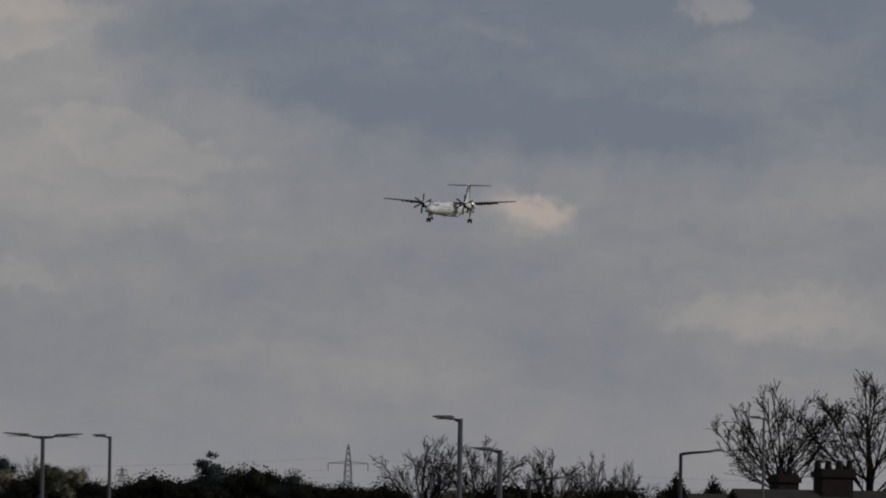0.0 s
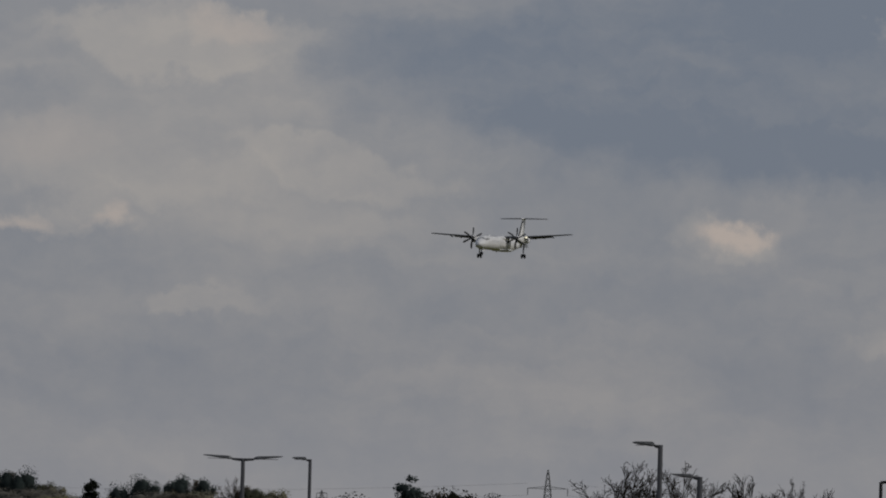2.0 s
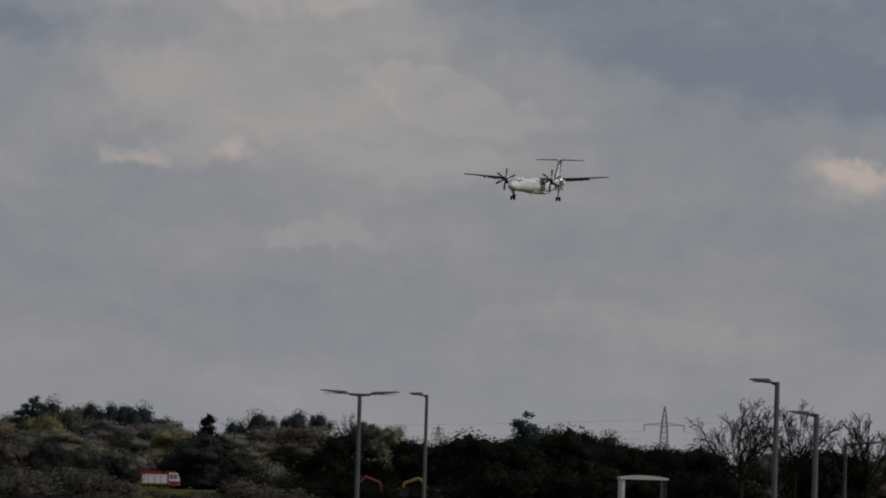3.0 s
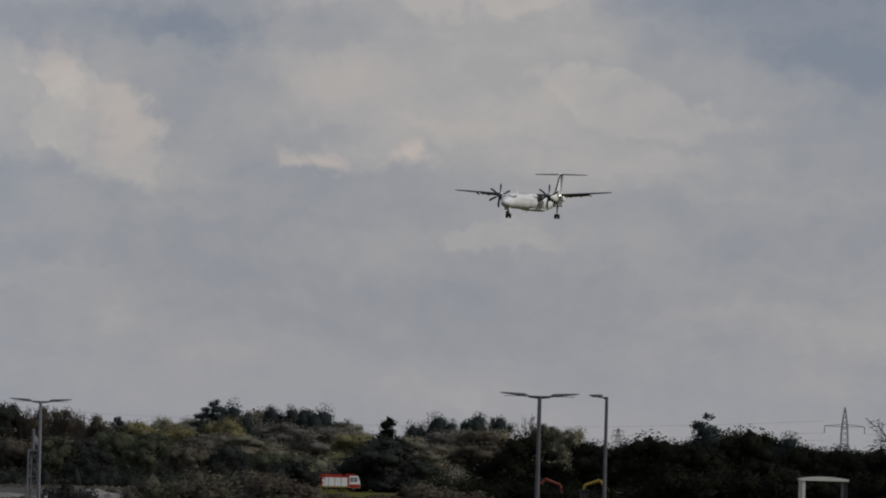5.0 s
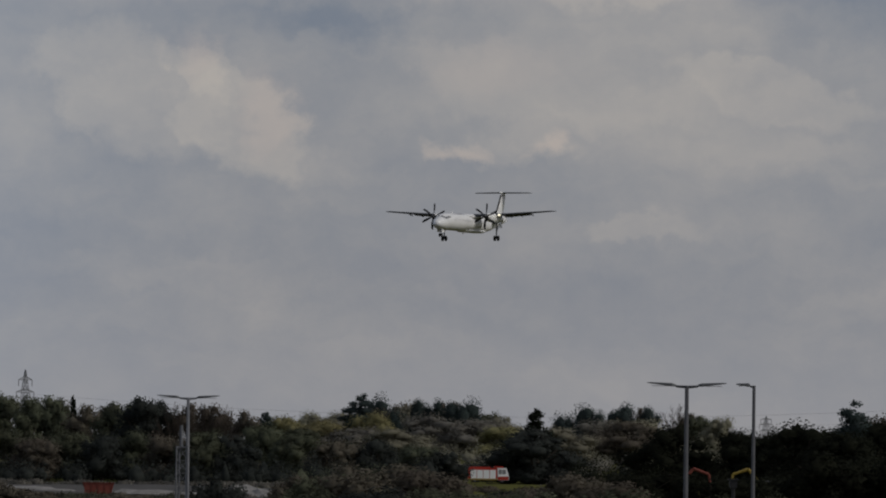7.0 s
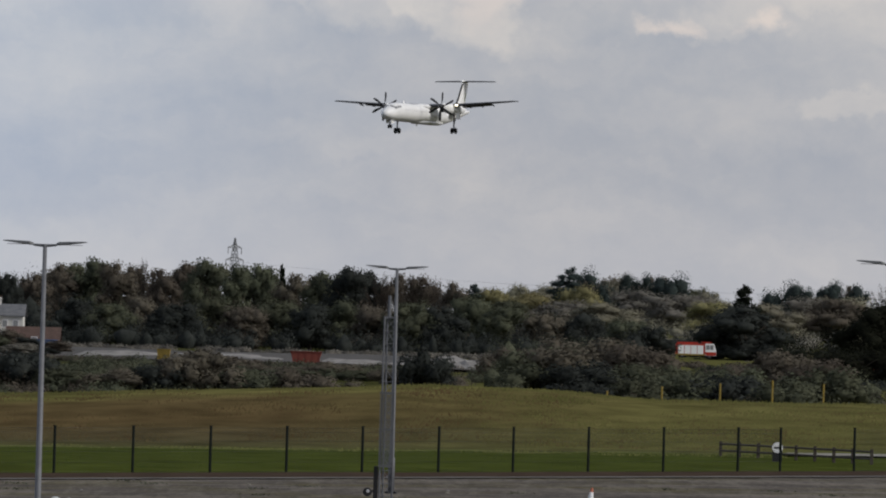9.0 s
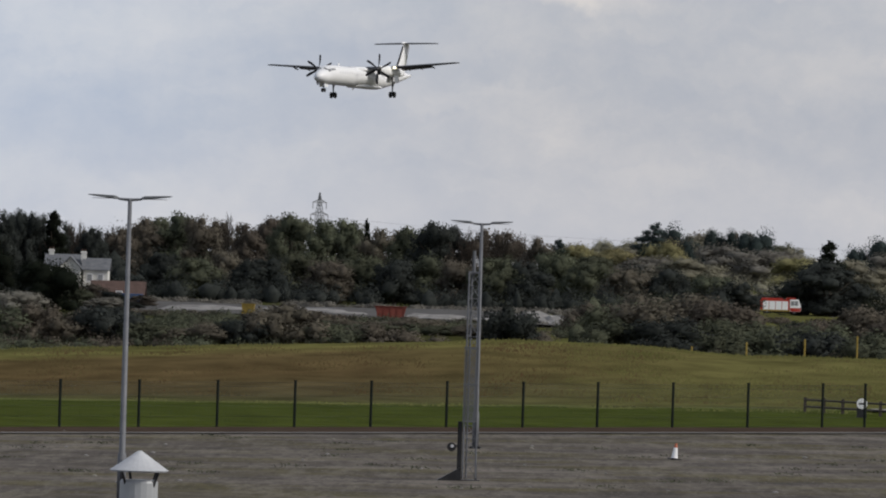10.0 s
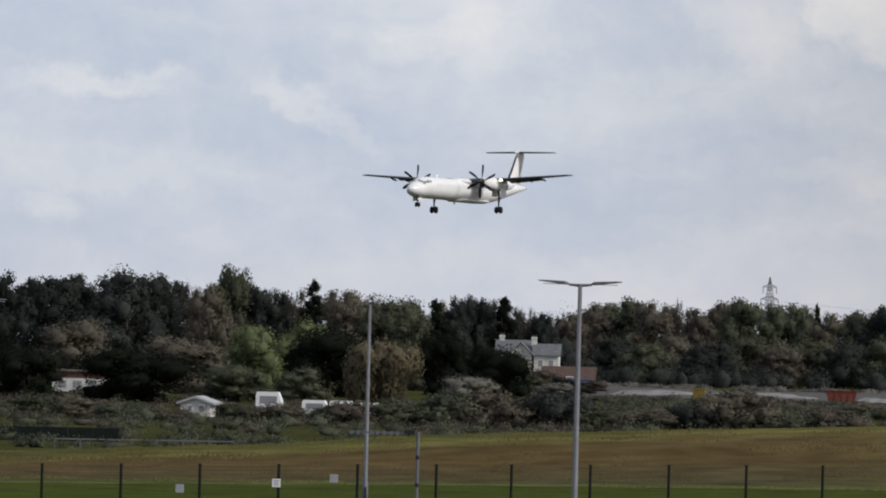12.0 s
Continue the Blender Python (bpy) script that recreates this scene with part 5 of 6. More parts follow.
lamp_at(-7.50, 200, 0.262, (1,), ONE, reach=0.25, length=0.45, radius=0.085)


def gooseneck(az, d, el, reach, rise):
    p = on_ground(az, d)
    h = 6 + d * math.tan(radians(el)) - p.z
    lamp = thing("street_lamp", pose(p.x, p.y, p.z), "dark lamp post with a long thin outreach arm", "street lamp", "dark lamp posts")
    bm = B()
    tube(bm, [(0, 0, 0), (0, 0, 1.2), (0, 0, h)], [0.09, 0.08, 0.05], 12)
    part("pole", bm, BLACK, lamp, "", True)
    bm = B()
    tube(bm, [(0, 0, h - 0.02), (reach * 0.2, 0, h + 0.02), (reach * 0.75, 0, h + rise)], [0.045, 0.04, 0.03], 8)
    part("arm", bm, BLACK, lamp)
    bm = B()
    loft(bm, [[(reach * u, -w, h + rise * u / 0.9), (reach * u, w, h + rise * u / 0.9), (reach * u, w * 0.6, h + rise * u / 0.9 + 0.06), (reach * u, -w * 0.6, h + rise * u / 0.9 + 0.06)] for u, w in ((0.7, 0.05), (0.78, 0.1), (0.96, 0.1), (1.0, 0.05))])
    part("lantern", bm, HEAD, lamp, "slim dark lantern")


gooseneck(8.767, 212, 0.4911, 1.25, 0.08)
gooseneck(7.591, 240, 0.2661, 1.35, 0.09)


def black_lantern(az, d, el):
    p = on_ground(az, d)
    h = 6 + d * math.tan(radians(el)) - p.z
    ob = thing("lantern_post", pose(p.x, p.y, p.z), "black post with a square lantern head", "lamp post")
    bm = B()
    tube(bm, [(0, 0, 0), (0, 0, h - 0.3)], [0.075, 0.06], 12)
    part("pole", bm, BLACK, ob)
    bm = B()
    box(bm, -0.12, 0.12, -0.12, 0.12, h - 0.3, h - 0.06, 0.02)
    box(bm, -0.17, 0.17, -0.17, 0.17, h - 0.06, h, 0.015)
    part("lantern", bm, BLACK, ob)


black_lantern(4.165, 230, -0.17)


def perimeter_fence():
    fence = thing("perimeter_fence", Matrix(), "dark green mesh fence with slim steel posts along the yard", "fence", kind="structure")
    azs = [-3.306 - 0.614 * (10 - i) for i in range(10)] + [-3.334, -2.719, -2.108, -1.505, -0.911, -0.321, 0.274, 0.855, 1.441, 2.026, 2.606, 2.936] + [3.51 + 0.59 * i for i in range(9)]
    pts = []
    for a in azs:
        t = math.tan(radians(a))
        y = 289.3 / (1 - 0.795 * t)
        x = y * t
        pts.append(Vector((x, y, gz(x, y))))
    bm = B()
    box(bm, -0.04, 0.04, -0.04, 0.04, 0, 1.82, 0.008)
    box(bm, -0.05, 0.05, -0.05, 0.05, 1.82, 1.85)
    post = None
    for p in pts:
        if post is None:
            post = part("post", bm, FENCE, fence, m=pose(p.x, p.y, p.z, 0, 0, 38))
        else:
            mesh_part("post", post.data, fence, m=pose(p.x, p.y, p.z, 0, 0, 38))
    for i, (p, q) in enumerate(zip(pts, pts[1:])):
        if i in (21,):
            continue
        bm = B()
        w = (q - p).normalized()
        n = int((q - p).length / 0.10)
        for k in range(1, n):
            c = p.lerp(q, k / n)
            tube(bm, [c + Vector((0, 0, 0.06)), c + Vector((0, 0, 1.75))], 0.0042, 3, False)
        for z in (0.08, 0.45, 0.85, 1.25, 1.6, 1.76):
            tube(bm, [p + Vector((0, 0, z)), q + Vector((0, 0, z))], 0.005, 3, False)
        part("mesh_panel", bm, WIRE, fence, "fine wire mesh panel")
    return pts


FENCE_POSTS = perimeter_fence()


def sign_board(az, d, z, size, mat, shade):
    p = bearing(az, d)
    ob = thing("notice_board", pose(p.x, p.y, z, 0, 0, 0), "small " + shade + " notice on the wire fence", "sign", "fence notices")
    bm = B()
    box(bm, -size / 2, size / 2, -0.01, 0.01, -size / 2, size / 2, 0.004)
    part("plate", bm, mat, ob)
    bm = B()
    for k, w in enumerate((0.7, 0.5, 0.6)):
        box(bm, -size * w / 2, size * w / 2, -0.016, -0.011, size * (0.26 - 0.24 * k) - 0.02, size * (0.26 - 0.24 * k) + 0.02)
    part("printed_bars", bm, UNDER, ob, "grey printed bars")


sign_board(-5.165, 264.8, 6 - 264.8 * math.tan(radians(1.0974)), 0.30, WHITE, "white")
sign_board(-4.717, 267.0, 6 - 267.0 * math.tan(radians(1.0502)), 0.30, UNDER, "faded grey")
sign_board(-5.916, 262.0, 6 - 262.0 * math.tan(radians(1.16)), 0.30, UNDER, "faded grey")


def tilt_mast():
    """A lattice mast in a tilting cradle, with a floodlight on its black stand."""
    d = 214.0
    p = on_ground(-0.14, d)
    ob = thing("lattice_mast", pose(p.x, p.y, p.z), "slim grey lattice mast with barred lower half, on a black stand", "mast")
    z1 = 6 + d * math.tan(radians(0.03)) - p.z
    top = 6 + d * math.tan(radians(0.1931)) - p.z
    for a in range(3):
        w = radians(90 + 120 * a + 15)
        bm = B()
        tube(bm, [(0.23 * math.cos(w), 0.23 * math.sin(w), 0.1), (0.19 * math.cos(w), 0.19 * math.sin(w), z1)], 0.026, 8)
        part("leg", bm, GALV, ob)
    bm = B()
    n = 16
    for i in range(n):
        za, zb = 0.15 + (z1 - 0.2) * i / n, 0.15 + (z1 - 0.2) * (i + 1) / n
        for a in range(3):
            w, v = radians(105 + 120 * a), radians(105 + 120 * (a + 1))
            r = 0.23 - 0.04 * i / n
            tube(bm, [(r * math.cos(w), r * math.sin(w), za), (r * math.cos(v), r * math.sin(v), zb)], 0.008, 5)
            tube(bm, [(r * math.cos(w), r * math.sin(w), zb), (r * math.cos(v), r * math.sin(v), zb)], 0.008, 5)
    part("bracing", bm, GALV, ob, "thin steel lattice bracing")
    bm = B()
    tube(bm, [(0, 0, z1 - 0.1), (0, 0, top)], [0.05, 0.045], 10)
    box(bm, -0.12, 0.12, -0.12, 0.12, z1 - 0.05, z1, 0.01)
    part("top_tube", bm, GALV, ob)
    zb, zt = 6 + d * math.tan(radians(-1.137)) - p.z, 6 + d * math.tan(radians(-0.5646)) - p.z
    bm = B()
    for k in range(14):
        box(bm, -0.20 + 0.03 * k, -0.184 + 0.03 * k, -0.22, -0.21, zb, zt)
    for z in (zb, (zb + zt) / 2, zt):
        box(bm, -0.21, 0.21, -0.225, -0.205, z - 0.03, z + 0.03)
    part("climb_guard", bm, material("dull_grey_sheet", (0.085, 0.09, 0.095), (0.125, 0.13, 0.135), 2.0, 0.7, 0.0, local=True), ob, "dull grey barred climbing guard")
    bm = B()
    box(bm, -0.33, -0.20, -0.07, 0.07, 0, 1.75, 0.015)
    part("stand_post", bm, BLACK, ob, "black steel stand")
    bm = B()
    loft(bm, [[(-0.95, y, 0.0), (-0.2, y, 0.0), (-0.2, y, 0.42)] for y in (-0.25, 0.25)])
    part("foot_wedge", bm, BLACK, ob, "black wedge-shaped foot")
    bm = B()
    tube(bm, [(-0.50, 0, 1.02), (-0.50, -0.22, 1.0)], [0.10, 0.13], 14)
    tube(bm, [(-0.5, 0, 1.0), (-0.25, 0, 1.05)], 0.025, 6)
    light = part("floodlight", bm, BLACK, ob, "round black floodlight")
    # small pale disc paints the white reflection on the floodlight's dark front
    bm = B()
    tube(bm, [(-0.48, -0.222, 1.03), (-0.48, -0.235, 1.03)], 0.05, 14)
    part("glass", bm, LENS, light, "pale reflecting lamp glass")
    bm = B()
    box(bm, 0.2, 0.26, -0.03, 0.03, 0, 0.55, 0.01)
    box(bm, -0.2, 0.35, -0.2, 0.2, 0, 0.06, 0.01)
    part("base", bm, DARKMETAL, ob)


tilt_mast()


def flue():
    """A conical rain cap on a square flue."""
    d = 78.0
    p = on_ground(-2.70, d)
    zt = 6 + d * math.tan(radians(-1.4457)) - p.z
    zr = 6 + d * math.tan(radians(-1.598)) - p.z
    ob = thing("flue_cowl", pose(p.x, p.y, p.z), "grey metal flue with a pale conical rain cap", "flue")
    bm = B()
    n = 24
    for r0, z0, r1, z1 in ((0.315, zr, 0.02, zt), (0.305, zr - 0.012, 0.0201, zt - 0.02)):
        a = [bm.verts.new((r0 * math.cos(6.2832 * k / n), r0 * math.sin(6.2832 * k / n), z0)) for k in range(n)]
        b = [bm.verts.new((r1 * math.cos(6.2832 * k / n), r1 * math.sin(6.2832 * k / n), z1)) for k in range(n)]
        for k in range(n):
            bm.faces.new((a[k], a[(k + 1) % n], b[(k + 1) % n], b[k]))
        bm.faces.new(b)
    part("rain_cap", bm, material("pale_zinc", (0.42, 0.43, 0.45), (0.56, 0.57, 0.59), 3.0, 0.55, 0.1, local=True), ob, "pale conical rain cap")
    for x, y in ((-0.14, -0.14), (-0.09, 0.14), (0.17, -0.12), (0.14, 0.14)):
        bm = B()
        tube(bm, [(x * 0.9, y * 0.9, zr - 0.18), (x * 1.3, y * 1.3, zr + 0.01)], 0.014, 6)
        part("stay", bm, DARKMETAL, ob)
    bm = B()
    tube(bm, [(0, 0, 0), (0, 0, zr - 0.13), (0, 0, zr - 0.10)], [0.205, 0.205, 0.19], 20)
    part("flue_pipe", bm, UNDER, ob, "grey cylindrical flue pipe")


flue()


def traffic_cone():
    p = on_ground(1.465, 243)
    ob = thing("traffic_cone", pose(p.x, p.y, p.z + 0.03, 0, 6, 20), "faded orange and white traffic cone on the asphalt", "traffic cone")
    bm = B()
    box(bm, -0.19, 0.19, -0.19, 0.19, 0, 0.05, 0.015)
    part("base", bm, BLACK, ob, "black rubber base")
    for z0, z1, mat, lab in ((0.05, 0.40, WHITE, "white reflective sleeve"), (0.40, 0.54, ORANGE, "faded orange tip")):
        bm = B()
        tube(bm, [(0, 0, z0), (0, 0, z1)], [0.12 - 0.15 * z0, 0.12 - 0.15 * z1], 16)
        part("sleeve" if mat is WHITE else "tip", bm, mat, ob, lab)


traffic_cone()


def height_bar():
    """A post with a long arm that carries a row of small brackets."""
    d = 225.0
    a, b = on_ground(-4.07, d), on_ground(-4.62, d)
    h = 6 + d * math.tan(radians(-0.68)) - a.z
    ob = thing("height_barrier", pose(a.x, a.y, a.z, 0, 0, 0), "grey post with a long dark overhead bar above the yard", "barrier")
    bm = B()
    tube(bm, [(0, 0, 0), (0, 0, h + 0.03)], 0.055, 12)
    part("post", bm, GALV, ob)
    bm = B()
    for z in (0.9, 1.9, 2.75):
        tube(bm, [(0, 0, z), (0, 0, z + 0.12)], 0.062, 12)
    part("bands", bm, BLACK, ob, "black bands on the post")
    bm = B()
    box(bm, -2.15, 0.06, -0.03, 0.03, h - 0.04, h + 0.02, 0.008)
    part("bar", bm, GALV, ob)
    for k in range(9):
        bm = B()
        box(bm, -2.1 + 0.2 * k, -2.0 + 0.2 * k, -0.05, 0.05, h - 0.09, h + 0.04, 0.01)
        part("bracket", bm, GALV, ob)
    bm = B()
    box(bm, -0.42, -0.1, -0.1, 0.1, h - 0.02, h + 0.10, 0.02)
    part("control_box", bm, BLACK, ob)


height_bar()


def marker_post(az, el_top, d=450.0):
    p = on_ground(az, d)
    z = 6 + d * math.tan(radians(el_top)) - p.z
    ob = thing("marker_post", pose(p.x, p.y, p.z), "slim yellow marker post beyond the grass bank", "post", "yellow marker posts")
    bm = B()
    tube(bm, [(0, 0, 0), (0, 0, z - 0.05), (0, 0, z)], [0.06, 0.06, 0.04], 10)
    part("post", bm, YELLOW, ob)


for a, e in ((1.574, -0.50), (2.0, -0.453), (2.453, -0.4165), (2.86, -0.38), (3.258, -0.40)):
    marker_post(a, e)


def rail_fence():
    """Low timber rails where the track meets the bank, with a round notice."""
    pts = [on_ground(2.47 + 0.147 * i, 338 - 2.0 * i) for i in range(9)]
    ob = thing("rail_fence", Matrix(), "low weathered timber rail fence at the foot of the bank", "fence")
    for p in pts:
        bm = B()
        box(bm, -0.07, 0.07, -0.07, 0.07, 0, 0.68, 0.015)
        part("post", bm, TIMBER, ob, m=pose(p.x, p.y, p.z))
    for z in (0.25, 0.56):
        for p, q in zip(pts, pts[1:]):
            bm = B()
            tube(bm, [p + Vector((0, 0, z)), q + Vector((0, 0, z))], 0.05, 6)
            part("rail", bm, TIMBER, ob)
    p = on_ground(2.912, 326)
    sg = thing("round_sign", pose(p.x, p.y, p.z), "round white sign with a dark rim on a short post", "sign")
    bm = B()
    box(bm, -0.22, 0.22, -0.03, 0.03, 0.0, 0.8, 0.01)
    part("backing", bm, BLACK, sg)
    bm = B()
    tube(bm, [(0, -0.04, 0.62), (0, -0.06, 0.62)], 0.24, 20)
    disc = part("disc", bm, WHITE, sg)
    bm = B()
    box(bm, -0.15, 0.15, -0.07, -0.062, 0.58, 0.66)
    part("bar", bm, BLACK, disc, "dark bar")
    # pale gravel track behind the rails
    bm = B()
    rows = [[on_ground(2.98 + 0.3 * i, d) for d in (338, 340, 342, 344)] for i in range(8)]
    vs = [[bm.verts.new(p + Vector((0, 0, 0.10))) for p in r] for r in rows]
    for a, b in zip(vs, vs[1:]):
        for i in range(3):
            bm.faces.new((a[i], b[i], b[i + 1], a[i + 1]))
    tagged(part("track", bm, STRAW), "pale gravel track beside the bank", "track", kind="structure")


rail_fence()


def scatter():
    """Stones, litter and weeds on the yard, told apart only as specks."""
    r = random.Random(5)
    stones = []
    for i in range(46):
        az, d = r.uniform(-6.5, 4.5), r.uniform(205, 272)
        p = on_ground(az, d)
        bm = B()
        bmesh.ops.create_icosphere(bm, subdivisions=1, radius=1.0)
        s = r.uniform(0.03, 0.07)
        for v in bm.verts:
            v.co = Vector((v.co.x * s * 1.6, v.co.y * s * 1.3, max(v.co.z * s * 0.8, -0.02))) * r.uniform(0.8, 1.2)
        tagged(part("stone", bm, RUBBLE if i % 7 else STRAW, m=pose(p.x, p.y, p.z + 0.04)), "small pale stone lying on the asphalt", "stone", "stones on the yard")
    rng = np.random.default_rng(3)
    V, F = [], []
    for _ in range(60):
        az, d = rng.uniform(-6.5, 5), rng.uniform(206, 276)
        p = on_ground(az, d)
        for _ in range(34):
            c = np.array(p) + np.array((rng.normal(0, 0.3), rng.normal(0, 0.9), 0.03))
            w = rng.normal(0, 0.05, 3)
            i = len(V)
            V += [c, c + np.array((0.05, 0, 0)), c + np.array((w[0], w[1], rng.uniform(0.02, 0.07)))]
            F.append((i, i + 1, i + 2))
    ob = new("weeds", quads_mesh("weeds", V, F, LEAF["green"]))
    tagged(ob, "low weeds growing through the asphalt", "weeds", kind="stuff")


scatter()

# ---- beyond the bank: works site, houses, vehicles, pylons ----


def works_site():
    bm = B()
    pts = [[on_ground(a, d) for d in (880, 930, 1000, 1080, 1180)] for a in [-3.2 + 0.2 * i for i in range(25)]]
    vs = [[bm.verts.new(p + Vector((0, 0, 0.25 + 0.7 * noise.noise((p.x * 0.05, p.y * 0.02, 1))))) for p in r] for r in pts]
    for a, b in zip(vs, vs[1:]):
        for i in range(4):
            bm.faces.new((a[i], b[i], b[i + 1], a[i + 1]))
    tagged(part("gravel_ground", bm, STRIPPED), "pale grey stripped ground of a works site", "gravel", kind="structure")
    r = random.Random(2)
    for az, d, w, h in ((0.36, 900, 3.5, 1.7), (0.5, 895, 3.0, 1.3), (0.15, 930, 4.0, 1.0), (3.3, 700, 4.0, 1.0), (-0.4, 960, 6, 0.8), (-2.2, 990, 7, 0.9), (-1.4, 1010, 8, 0.8)):
        p = on_ground(az, d)
        bm = B()
        bmesh.ops.create_icosphere(bm, subdivisions=3, radius=1.0)
        for v in bm.verts:
            k = 1 + 0.35 * noise.noise(v.co * 2.3 + Vector((az, d, 0)))
            v.co = Vector((v.co.x * w * k, v.co.y * w * 0.7 * k, max(v.co.z * h * k, -0.1)))
        tagged(part("spoil_mound", bm, RUBBLE, m=pose(p.x, p.y, p.z)), "heap of pale grey rubble on the works site", "rubble", "rubble heaps")


works_site()


def skip_container(az, d, w, mat, label):
    p = on_ground(az, d)
    ob = thing("skip", pose(p.x, p.y, p.z + 0.3), label, "skip")
    bm = B()
    loft(bm, [[(-w / 2 * k, -1.2, z), (w / 2 * k, -1.2, z), (w / 2 * k, 1.2, z), (-w / 2 * k, 1.2, z)] for z, k in ((0, 0.8), (1.4, 1.0))])
    body = part("body", bm, mat, ob)
    for i in range(5):
        bm = B()
        x = -w / 2 * 0.85 + i * w * 0.85 / 4
        box(bm, x - 0.05, x + 0.05, -1.27, -1.19, 0.1, 1.4)
        part("rib", bm, mat, body)
    bm = B()
    box(bm, -w / 2 - 0.05, w / 2 + 0.05, -1.3, -1.15, 1.36, 1.46, 0.02)
    part("rim", bm, mat, body)


skip_container(-0.78, 935, 4.0, DULLRED, "dull red steel skip on the works site")
skip_container(-1.89, 890, 1.6, YELLOW, "small yellow skip among the bushes")
skip_container(-2.80, 1080, 3.2, BLUE, "blue covered container beside the low building")


def wheel_set(ob, places, r):
    for x, y in places:
        bm = B()
        tube(bm, [(x, y - 0.15, r), (x, y + 0.15, r)], r, 16)
        wh = part("wheel", bm, RUBBER, ob, "black tyre")
        bm = B()
        tube(bm, [(x, y - 0.16, r), (x, y + 0.16, r)], r * 0.5, 12)
        part("rim", bm, GALV, wh)


def fire_engine():
    p = on_ground(2.255, 1400)
    ob = thing("fire_engine", pose(p.x, p.y, p.z + 0.5, 0, 0, 0), "red and white fire engine parked on the field", "fire engine")
    bm = B()
    box(bm, -3.9, 1.7, -1.2, 1.2, 0.5, 2.75, 0.08)
    body = part("body", bm, RED, ob)
    for i in range(4):
        bm = B()
        box(bm, -3.4 + 1.22 * i, -2.28 + 1.22 * i, -1.24, -1.2, 0.75, 2.42, 0.01)
        part("shutter", bm, WHITE, body, "pale roller shutter")
    bm = B()
    box(bm, -3.9, 1.7, -1.25, -1.205, 0.5, 0.78)
    part("stripe", bm, YELLOW, body)
    bm = B()
    loft(bm, [[(x, -1.2, z0), (x, 1.2, z0), (x, 1.2, z1), (x, -1.2, z1)] for x, z0, z1 in ((1.75, 0.5, 2.8), (3.4, 0.5, 2.8), (3.8, 0.5, 1.7), (3.85, 0.5, 1.2))])
    cab = part("cab", bm, WHITE, ob, "white cab")
    for x0, x1 in ((1.95, 2.55), (2.65, 3.3)):
        bm = B()
        box(bm, x0, x1, -1.23, -1.2, 1.65, 2.5, 0.01)
        part("window", bm, GLASS, cab)
    bm = B()
    box(bm, 1.8, 3.8, -1.22, -1.2, 0.55, 1.2)
    part("panel", bm, RED, cab)
    bm = B()
    box(bm, 1.0, 2.9, -1.0, 1.0, 2.82, 3.12, 0.08)
    box(bm, -3.6, 0.4, -0.5, 0.5, 2.78, 3.0, 0.03)
    part("roof_gear", bm, RED, ob)
    bm = B()
    tube(bm, [(-3.4, 0, 2.9), (-5.8, 0, 3.2), (-6.6, 0, 2.2)], 0.16, 8)
    part("boom", bm, DARKMETAL, ob, "dark hydraulic boom")
    wheel_set(ob, ((-2.6, -1.05), (-2.6, 1.05), (2.6, -1.05), (2.6, 1.05)), 0.5)


fire_engine()


def excavator(az, d, mat, label, flip):
    p = on_ground(az, d)
    ob = thing("excavator", pose(p.x, p.y, p.z, 0, 0, 180 if flip else 0), label, "excavator", "excavators")
    for y in (-1.0, 1.0):
        bm = B()
        box(bm, -1.7, 1.7, y - 0.25, y + 0.25, 0, 0.8, 0.2)
        part("crawler_track", bm, RUBBER, ob)
    bm = B()
    box(bm, -1.9, 1.1, -1.2, 1.2, 0.95, 2.0, 0.12)
    body = part("body", bm, mat, ob)
    bm = B()
    box(bm, 0.0, 1.3, -1.2, -0.2, 2.0, 2.9, 0.08)
    part("cab", bm, GLASS, ob, "dark glazed cab")
    for a, b, w in (((1.0, 0, 1.7), (3.2, 0, 4.4), 0.26), ((3.2, 0, 4.4), (5.2, 0, 3.7), 0.22), ((5.2, 0, 3.7), (5.6, 0, 1.4), 0.17)):
        bm = B()
        tube(bm, [a, b], [w, w * 0.8], 8)
        part("boom_section", bm, mat, ob)
    bm = B()
    loft(bm, [[(5.2, y, 1.5), (6.0, y, 1.4), (6.0, y, 0.6), (5.3, y, 0.3), (4.8, y, 0.8)] for y in (-0.6, 0.6)])
    part("bucket", bm, DARKMETAL, ob)


excavator(4.47, 960, YELLOW, "yellow tracked excavator with a raised boom", True)
excavator(3.66, 950, DULLRED, "red tracked excavator with a raised boom", False)


def shelter():
    p = on_ground(6.02, 640)
    ob = thing("shelter", pose(p.x, p.y, p.z), "white open-fronted shelter with a curved roof", "shelter")
    bm = B()
    n = 10
    loft(bm, [[(-2.1 + 4.2 * i / n, -1.5, 6.15 + 0.2 * math.sin(math.pi * i / n)), (-2.1 + 4.2 * i / n, 1.5, 6.15 + 0.2 * math.sin(math.pi * i / n)), (-2.1 + 4.2 * i / n, 1.5, 5.98), (-2.1 + 4.2 * i / n, -1.5, 5.98)] for i in range(n + 1)])
    part("roof", bm, RENDERED, ob)
    for x in (-1.85, 1.85):
        bm = B()
        box(bm, x - 0.16, x + 0.16, -1.4, 1.4, 0, 5.98, 0.05)
        # right post coloured black, standing for the shade of the dark interior
        part("post", bm, RENDERED if x < 0 else BLACK, ob)


shelter()


